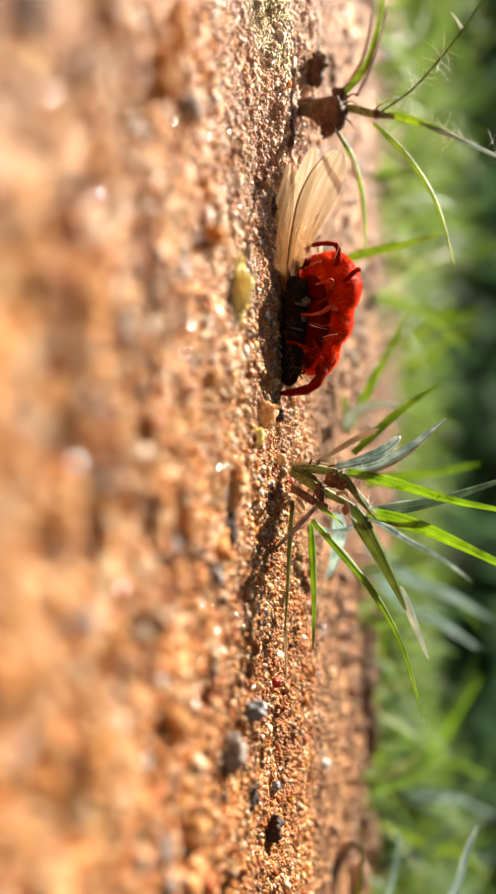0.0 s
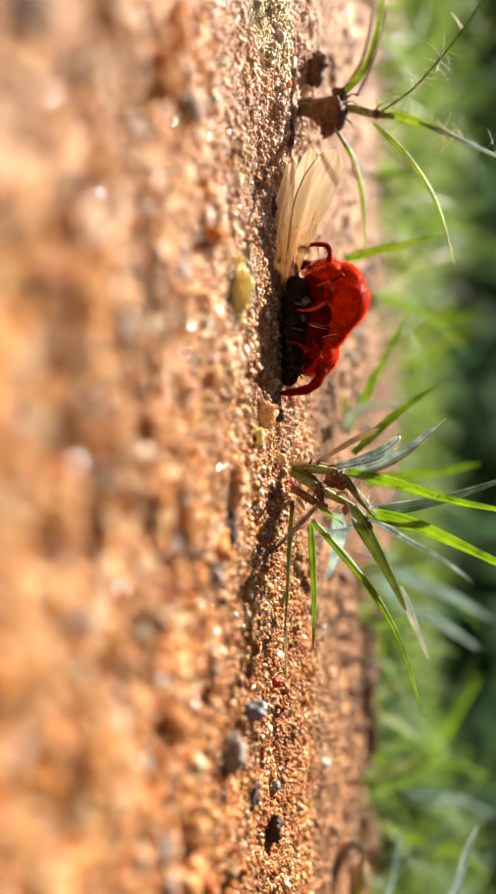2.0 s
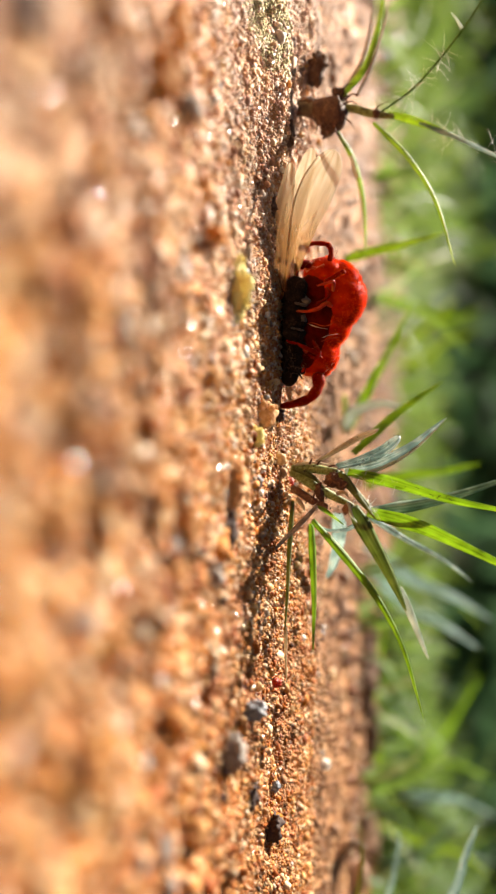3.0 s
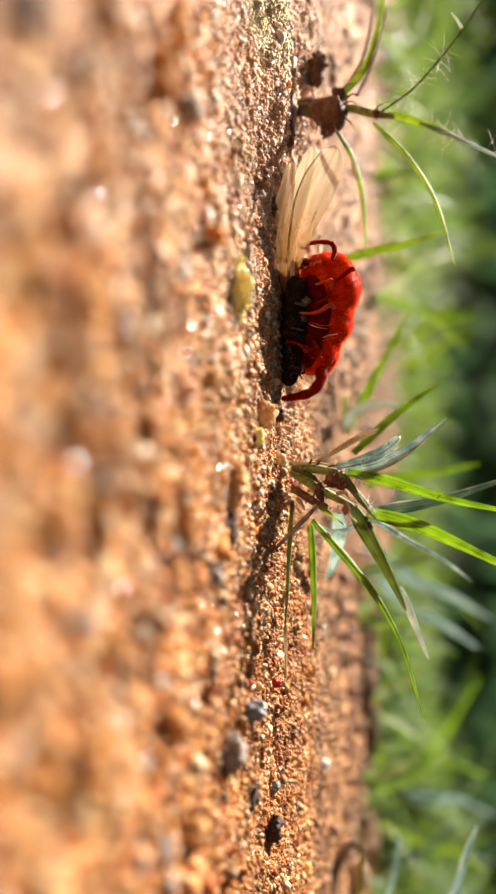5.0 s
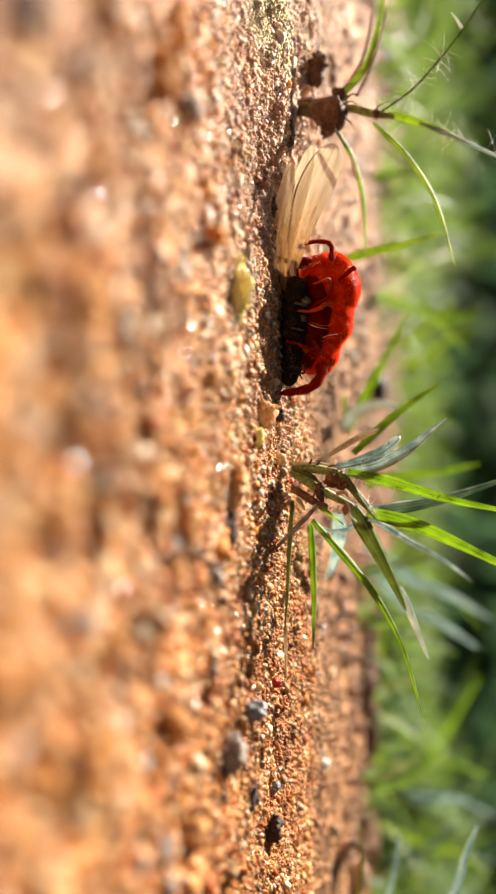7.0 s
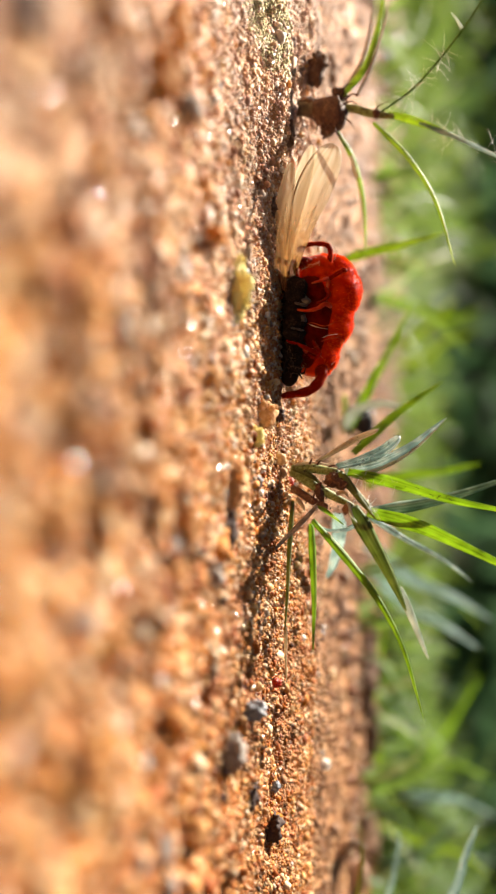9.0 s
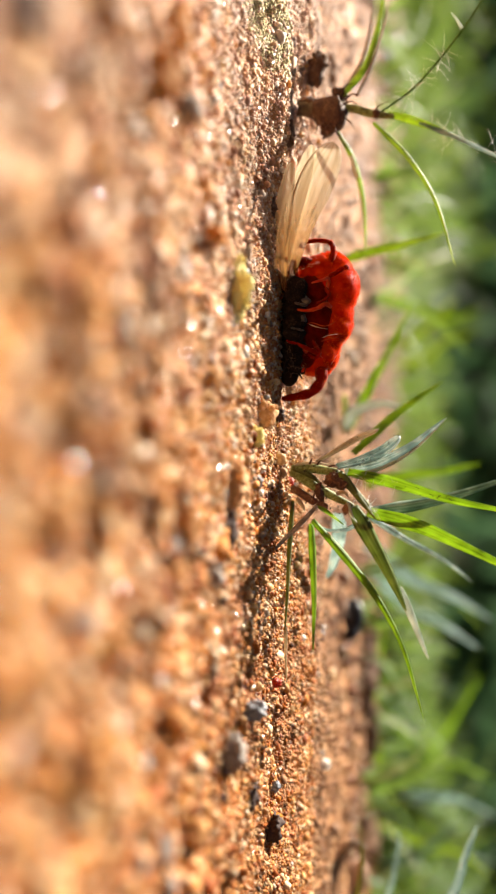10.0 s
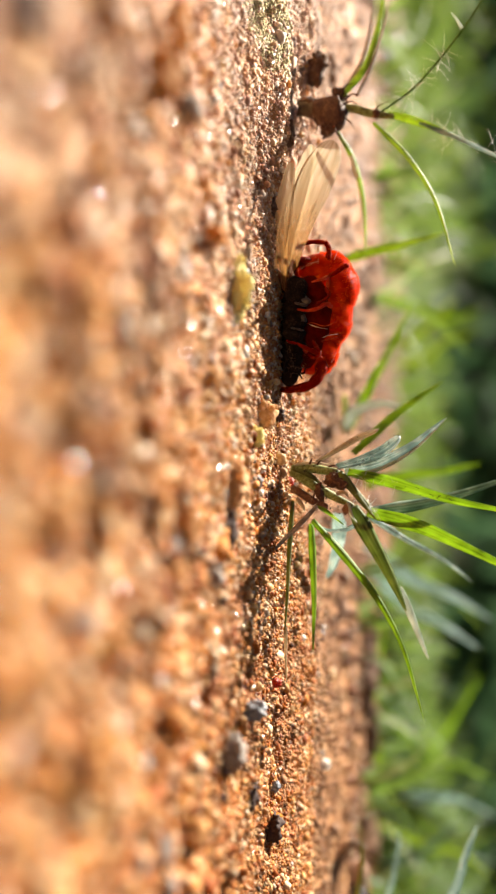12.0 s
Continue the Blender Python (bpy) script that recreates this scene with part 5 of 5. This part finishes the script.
for i in range(70):
    cy = 17 + 27 * NEAR.rand()
    cx, cr = (NEAR.rand() * 2 - 1) * 0.6 * cy, (0.22 + 0.4 * NEAR.rand() ** 2) * (0.6 + cy / 70)
    kind, mat, words = (("soil_clod", M_AMBER, "amber crumb of sandy soil"), ("soil_clod", M_TAN, "pale tan crumb of sandy soil"), ("pebble", M_MAUVE, "mauve-grey pebble in the sand"),
                        ("soil_clod", M_AMBER, "amber crumb of sandy soil"), ("pebble", M_WHITE, "milky quartz pebble in the sand"))[int(5 * NEAR.rand())]
    lump(kind, cx, cy, (cr, cr * 0.8, cr * 0.8), mat, words, "clod" if kind == "soil_clod" else "pebble", (0, 0, 40 * i), 0.35, 0.25, 200 + i, "small clods and pebbles strewn on the sand", 12, 10)

lump("soil_clod", 48.37, 88.00, (1.7, 1.0, 1.4), M_PINK, "pinkish rounded clod under a dead leaf", "clod", rough=0.2, sink=0.3, seed=26)
CRUMBS = np.random.RandomState(77)
for i in range(30):
    cy = 72 + 36 * CRUMBS.rand()
    cr = (0.35 + 0.55 * CRUMBS.rand()) * cy / 72
    lump("soil_crumb", (CRUMBS.rand() * 2 - 1) * 0.56 * cy, cy, (cr * 1.3, cr * 0.9, cr * 0.55), M_CRUMB_SHADE, "loose brown crumb of loam on the far sand", "clod", (0, 0, 50 * i), 0.4, 0.3, 120 + i, "loam crumbs on the far sand", 12, 12)


def strewn_grains():
    """Single coarse grains that stand out where the sand is sharp."""
    rng = np.random.RandomState(41)
    kinds = []
    for mat, label in ((M_CLOD, "rust-orange angular sand grain"), (M_CREAM, "honey-coloured angular sand grain"), (M_WHITE, "glassy white quartz grain"), (M_GREY, "bluish grey sand grain")):
        for k in range(3):
            v = ICO * (0.75 + 0.5 * rng.rand(12, 1)) * (0.7 + 0.5 * rng.rand(1, 3)) * 0.3
            kinds.append((mesh_of("sand_grain", v, ICO_F.tolist(), mat, smooth=False), label))
    for i in range(220):
        x, y = (rng.rand() * 2 - 1) * 36, 44 + 26 * rng.rand()
        me, label = kinds[rng.choice(12, p=[0.12, 0.12, 0.12, 0.11, 0.11, 0.11, 0.06, 0.06, 0.06, 0.05, 0.04, 0.04])]
        ob = new("sand_grain", me)
        s = 0.4 + 0.8 * rng.rand() ** 2
        ob.matrix_world = Matrix.LocRotScale(Vector(at_ground(x, y, 0.12 * s)) * MM, Euler(rng.rand(3) * 6), (s, s, s))
        tagged(ob, label, "sand grain", "coarse sand grains")


strewn_grains()


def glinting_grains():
    """Flat quartz crystals added for glints, each tilted midway between sun and lens."""
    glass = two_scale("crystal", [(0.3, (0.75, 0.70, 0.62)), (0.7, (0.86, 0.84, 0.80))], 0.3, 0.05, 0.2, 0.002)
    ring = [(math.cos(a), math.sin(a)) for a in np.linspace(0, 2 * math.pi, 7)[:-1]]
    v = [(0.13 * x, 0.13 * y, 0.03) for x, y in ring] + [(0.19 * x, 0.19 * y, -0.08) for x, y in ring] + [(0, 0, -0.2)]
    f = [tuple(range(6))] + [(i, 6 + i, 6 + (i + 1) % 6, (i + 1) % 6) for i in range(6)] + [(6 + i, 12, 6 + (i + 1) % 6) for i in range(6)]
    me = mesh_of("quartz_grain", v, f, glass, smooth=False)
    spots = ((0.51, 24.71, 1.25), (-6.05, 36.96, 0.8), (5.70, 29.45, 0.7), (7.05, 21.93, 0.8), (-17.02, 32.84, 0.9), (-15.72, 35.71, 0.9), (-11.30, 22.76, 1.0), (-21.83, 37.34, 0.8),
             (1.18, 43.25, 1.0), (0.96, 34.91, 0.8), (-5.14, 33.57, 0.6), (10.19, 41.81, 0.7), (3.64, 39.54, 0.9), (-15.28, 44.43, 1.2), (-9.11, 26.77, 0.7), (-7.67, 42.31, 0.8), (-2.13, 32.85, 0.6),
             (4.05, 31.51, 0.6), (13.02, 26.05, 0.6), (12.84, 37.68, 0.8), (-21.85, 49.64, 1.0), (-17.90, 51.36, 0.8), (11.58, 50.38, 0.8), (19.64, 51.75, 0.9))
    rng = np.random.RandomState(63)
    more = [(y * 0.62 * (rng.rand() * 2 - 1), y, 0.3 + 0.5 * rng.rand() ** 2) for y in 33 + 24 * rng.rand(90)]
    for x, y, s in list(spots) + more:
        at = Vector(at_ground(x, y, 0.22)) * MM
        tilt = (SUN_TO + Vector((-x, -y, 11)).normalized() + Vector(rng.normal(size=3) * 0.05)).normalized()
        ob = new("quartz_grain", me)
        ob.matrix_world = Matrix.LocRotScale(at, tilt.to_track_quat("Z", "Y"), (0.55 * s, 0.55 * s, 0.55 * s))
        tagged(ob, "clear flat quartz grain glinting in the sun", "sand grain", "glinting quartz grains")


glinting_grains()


# ---- small black beetle that crosses the sand behind ----
M_BEETLE = two_scale("beetle_shell", [(0.3, (0.004, 0.005, 0.008)), (0.7, (0.012, 0.014, 0.024))], 1.5, 0.2, 0.45, 0.02, Specular_IOR_Level=0.35)
beetle = thing("beetle", (0, 0, 0), "small glossy black beetle running over the sand", "beetle")
shell = lobe((-0.45, 0, 1.2), (1.8, 1.3, 1.15), (0, 3, 0), 0.02, 1.0)
part("wing_case", (shell[0] * [1, 0.5, 1] + [0, 0.64, 0], shell[1]), M_BEETLE, beetle)
part("wing_case", (shell[0] * [1, 0.5, 1] - [0, 0.64, 0], shell[1]), M_BEETLE, beetle)
part("underside", lobe((-0.3, 0, 0.75), (1.6, 0.9, 0.5), (0, 0, 0), 0.03, 0.8), M_BEETLE, beetle)
part("neck_shield", lobe((1.35, 0, 1.1), (0.75, 1.0, 0.8), (0, 5, 0), 0.02, 0.8), M_BEETLE, beetle)
part("head", lobe((1.95, 0, 0.85), (0.42, 0.5, 0.42), (0, 10, 0), 0.03, 0.5), M_BEETLE, beetle)
for sgn in (-1, 1):
    part("antenna", tube([(2.2, 0.2 * sgn, 0.95), (2.7, 0.6 * sgn, 1.1), (3.0, 1.0 * sgn, 0.9)], [0.07, 0.06, 0.05], 6), M_BEETLE, beetle)
BEETLE_LEGS = []
for k, bx in enumerate((1.1, 0.1, -0.9)):
    for sgn in (-1, 1):
        fx = (0.7, 0.0, -0.8)[k]
        BEETLE_LEGS.append((part("leg", tube([(bx, 0.7 * sgn, 0.7), (bx + fx * 0.5, 1.35 * sgn, 1.0), (bx + fx, 1.75 * sgn, 0.35), (bx + fx * 1.3, 2.0 * sgn, 0.05)], [0.16, 0.14, 0.1, 0.06], 7), M_BEETLE, beetle, at=(bx, 0.7 * sgn, 0.7)), (k + (sgn > 0)) % 2))


# ---- what moves ----
def sway(ob, rows):
    """Small moves of a part about its joint: seconds, shift in mm to the side and up, turn about y in degrees, push in depth."""
    base = ob.location.copy()
    walk(ob, [(t, Matrix.Translation(base + Vector((x, d, z)) * MM) @ pose(0, 0, 0, 0, ty, 0)) for t, x, z, ty, d in rows])


BEETLE_PATH = [
    (0.0, 10.93, 157.05, 150), (6.0, 8.65, 157.05, 150), (6.25, 0.65, 148.33, 170), (6.4, -4.65, 139.17, 200), (6.6, -4.87, 119.41, 230), (7.0, -8.30, 108.5, 190), (7.4, -9.0, 104.5, 250),
    (8.0, -7.85, 98.59, 300), (8.6, -6.04, 92.71, 330), (8.8, -4.65, 92.19, 335), (8.9, -3.40, 94.98, 350), (9.0, -2.33, 93.84, 345), (9.2, 1.07, 91.57, 345),
    (9.5, 9.24, 89.51, 350), (9.8, 17.04, 87.45, 345), (9.9, 18.34, 86.93, 335), (10.0, 19.10, 86.00, 330), (10.2, 19.69, 83.63, 325), (10.4, 20.12, 81.56, 325),
    (10.6, 21.49, 79.49, 330), (10.8, 23.59, 79.49, 345), (11.0, 27.88, 81.15, 350), (11.2, 32.01, 81.97, 352), (11.4, 36.82, 82.80, 352),
    (11.6, 40.46, 82.80, 355), (11.8, 45.64, 83.63, 355), (12.0, 50.27, 85.07, 355)]


def motions():
    sway(rear, [(0, 0, 0, 0, 0), (0.5, 0.05, 0.02, 0, 0), (1.2, 0.1, 0.1, 0, 0), (1.5, 0.6, 0.4, 3, 0), (2.0, 0.85, 0.58, 4, -0.1), (2.5, 1.0, 0.72, 5, -0.15), (2.8, 0.85, 0.55, 4, -0.1),
                (3.2, 0.5, 0.2, 3, 0), (4.8, 0.1, -0.05, 1, 0), (5.5, 0, 0, 0, 0), (6.5, 0, -0.08, 0, 0), (8.8, 0.3, 0.05, 2, 0), (9.5, 0, -0.12, 0, 0), (12, -0.05, -0.2, -1, 0)])
    sway(flank, [(0, 0, 0, 0, 0), (1.2, 0.05, 0.05, 0, 0), (1.5, 0.25, 0.15, 1, 0), (2.0, 0.4, 0.3, 2, 0), (2.5, 0.5, 0.38, 2, 0), (2.8, 0.4, 0.3, 2, 0), (3.2, 0.2, 0.1, 1, 0), (4.8, 0, 0, 0, 0), (8.8, 0.1, -0.1, 0, 0), (12, 0, -0.2, 0, 0)])
    sway(middle, [(0, 0, 0, 0, 0), (1.5, 0.1, -0.1, 0, 0), (2.5, 0.2, -0.2, 2, 0.1), (3.2, 0.05, -0.1, 1, 0), (5.0, 0, 0, 0, 0), (8.8, 0.1, 0, 0, 0), (12, 0, -0.1, 0, 0)])
    sway(front, [(0, 0, 0, 0, 0), (1.2, 0.05, 0, 0, 0), (2.5, 0.15, -0.05, 3, 0), (3.2, 0.1, 0, 2, 0), (5.0, 0, 0, 0, 0), (7.2, -0.05, 0, -1, 0), (8.8, 0.1, 0, 1, 0), (12, -0.05, -0.05, 0, 0)])
    sway(hind_leg, [(0, 0, 0, 0, 0), (0.8, 0, -0.1, 0, 0), (1.5, 0.05, -0.5, 0, 0), (2.5, 0, -0.68, 0, 0), (3.2, -0.05, -0.5, 0, 0), (5.5, -0.15, -0.3, 0, 0), (6.5, -0.2, -0.42, 0, 0),
                    (8.8, 0.05, -0.65, 0, 0), (9.5, -0.2, -0.5, 3, 0), (10.5, -0.2, -0.5, 3, 0), (12, -0.15, -0.72, 0, 0)])
    sway(raised_leg, [(0, 0, 0, 0, 0), (0.9, 0.1, -0.1, 0, 0), (1.5, 0.3, -1.1, 8, -0.6), (2.5, 0.2, -1.3, 10, -0.6), (3.2, 0, -1.1, 8, -0.5), (4.8, -0.05, -0.6, 4, -0.3), (5.5, -0.2, -0.15, 0, 0),
                      (6.0, -0.1, -0.3, 2, 0), (6.5, -0.25, -0.45, 2, 0), (7.2, -0.1, -0.3, 0, 0), (8.8, -0.1, -1.1, 8, -0.4), (9.5, -0.3, -1.0, 10, -0.4), (12, -0.4, -0.9, 6, -0.3)])
    sway(grip_leg, [(0, 0, 0, 0, 0), (1.5, -0.2, -0.2, 0, 0), (2.5, -0.4, -0.42, 0, 0), (3.2, -0.2, -0.3, 0, 0), (5.5, -0.1, -0.1, 0, 0), (6.5, -0.25, -0.2, 0, 0), (9.5, -0.2, -0.4, 4, 0), (12, -0.2, -0.35, 4, 0)])
    sway(bent_leg, [(0, 0, 0, 0, 0), (2.5, 0.1, 0.1, 0, 0), (5.0, 0, 0, 0, 0), (8.8, -0.1, -0.3, 0, 0), (12, -0.2, -0.3, 0, 0)])
    sway(fore_leg, [(0, 0, 0, 0, 0), (0.4, 0.15, 0, -1, 0), (0.8, 0.3, 0, -2, 0), (1.2, -0.2, 0, 0, 0), (1.6, 0, -0.1, 0, 0), (2.0, 0, 0, 0, 0), (2.4, 0.6, -0.25, -4, 0), (2.8, 0.8, -0.25, -5, 0),
                    (3.2, 0.6, -0.2, -4, 0), (4.8, 0.3, -0.05, -2, 0), (5.2, 0.3, 0, -2, 0), (5.6, 0, 0, 0, 0), (6.2, 0.15, 0, -1, 0), (6.8, 0.1, 0, -1, 0), (7.2, -0.15, 0, 0, 0),
                    (8.8, 0.35, 0, -2, 0), (9.2, -0.1, 0, 0, 0), (9.6, 0, 0, 0, 0), (9.8, 0.45, -0.05, -3, 0), (10.0, 0.3, 0, -2, 0), (10.4, -0.1, 0, 0, 0), (12, -0.2, 0, 1, 0)])
    sway(upper_wing, [(0, 0, 0, 0, 0), (1.5, 0, 0, -1.6, 0), (2.5, 0.05, 0, -2.2, 0), (5.0, -0.2, 0, -1.4, 0), (6.5, -0.4, 0, -1.8, 0), (8.8, -0.4, 0, -2.4, 0), (10.5, -0.55, 0, -2.4, 0), (12, -0.65, 0, -2.6, 0)])
    sway(lower_wing, [(0, 0, 0, 0, 0), (2.5, 0.05, 0, -0.8, 0), (5.0, -0.05, 0, -0.4, 0), (12, -0.2, 0, -0.6, 0)])
    sway(side_leg, [(0, 0, 0, 0, 0), (1.5, 0.1, 0, 0, 0), (2.5, 0.15, -0.05, 0, 0), (5.0, 0, 0, 0, 0), (9.5, -0.1, -0.1, 0, 0), (12, -0.1, -0.1, 0, 0)])
    rows = []
    for t, x, y, yaw in BEETLE_PATH:
        z = max(float(gz(x + a, y + b)) for a in (-1.5, 0, 1.5) for b in (-1, 0, 1))
        rows.append((t, pose(x * MM, y * MM, z * MM, 0, 0, yaw)))
    walk(beetle, rows)
    for ob, phase in BEETLE_LEGS:
        base = ob.location.copy()
        steps = [0.0, 6.0] + [6.0 + 0.125 * k for k in range(1, 49)]
        walk(ob, [(t, Matrix.Translation(base) @ pose(0, 0, 0, 0, 0, 0 if t <= 6 else 18 * (1 if (i + phase) % 2 else -1))) for i, t in enumerate(steps)])


motions()
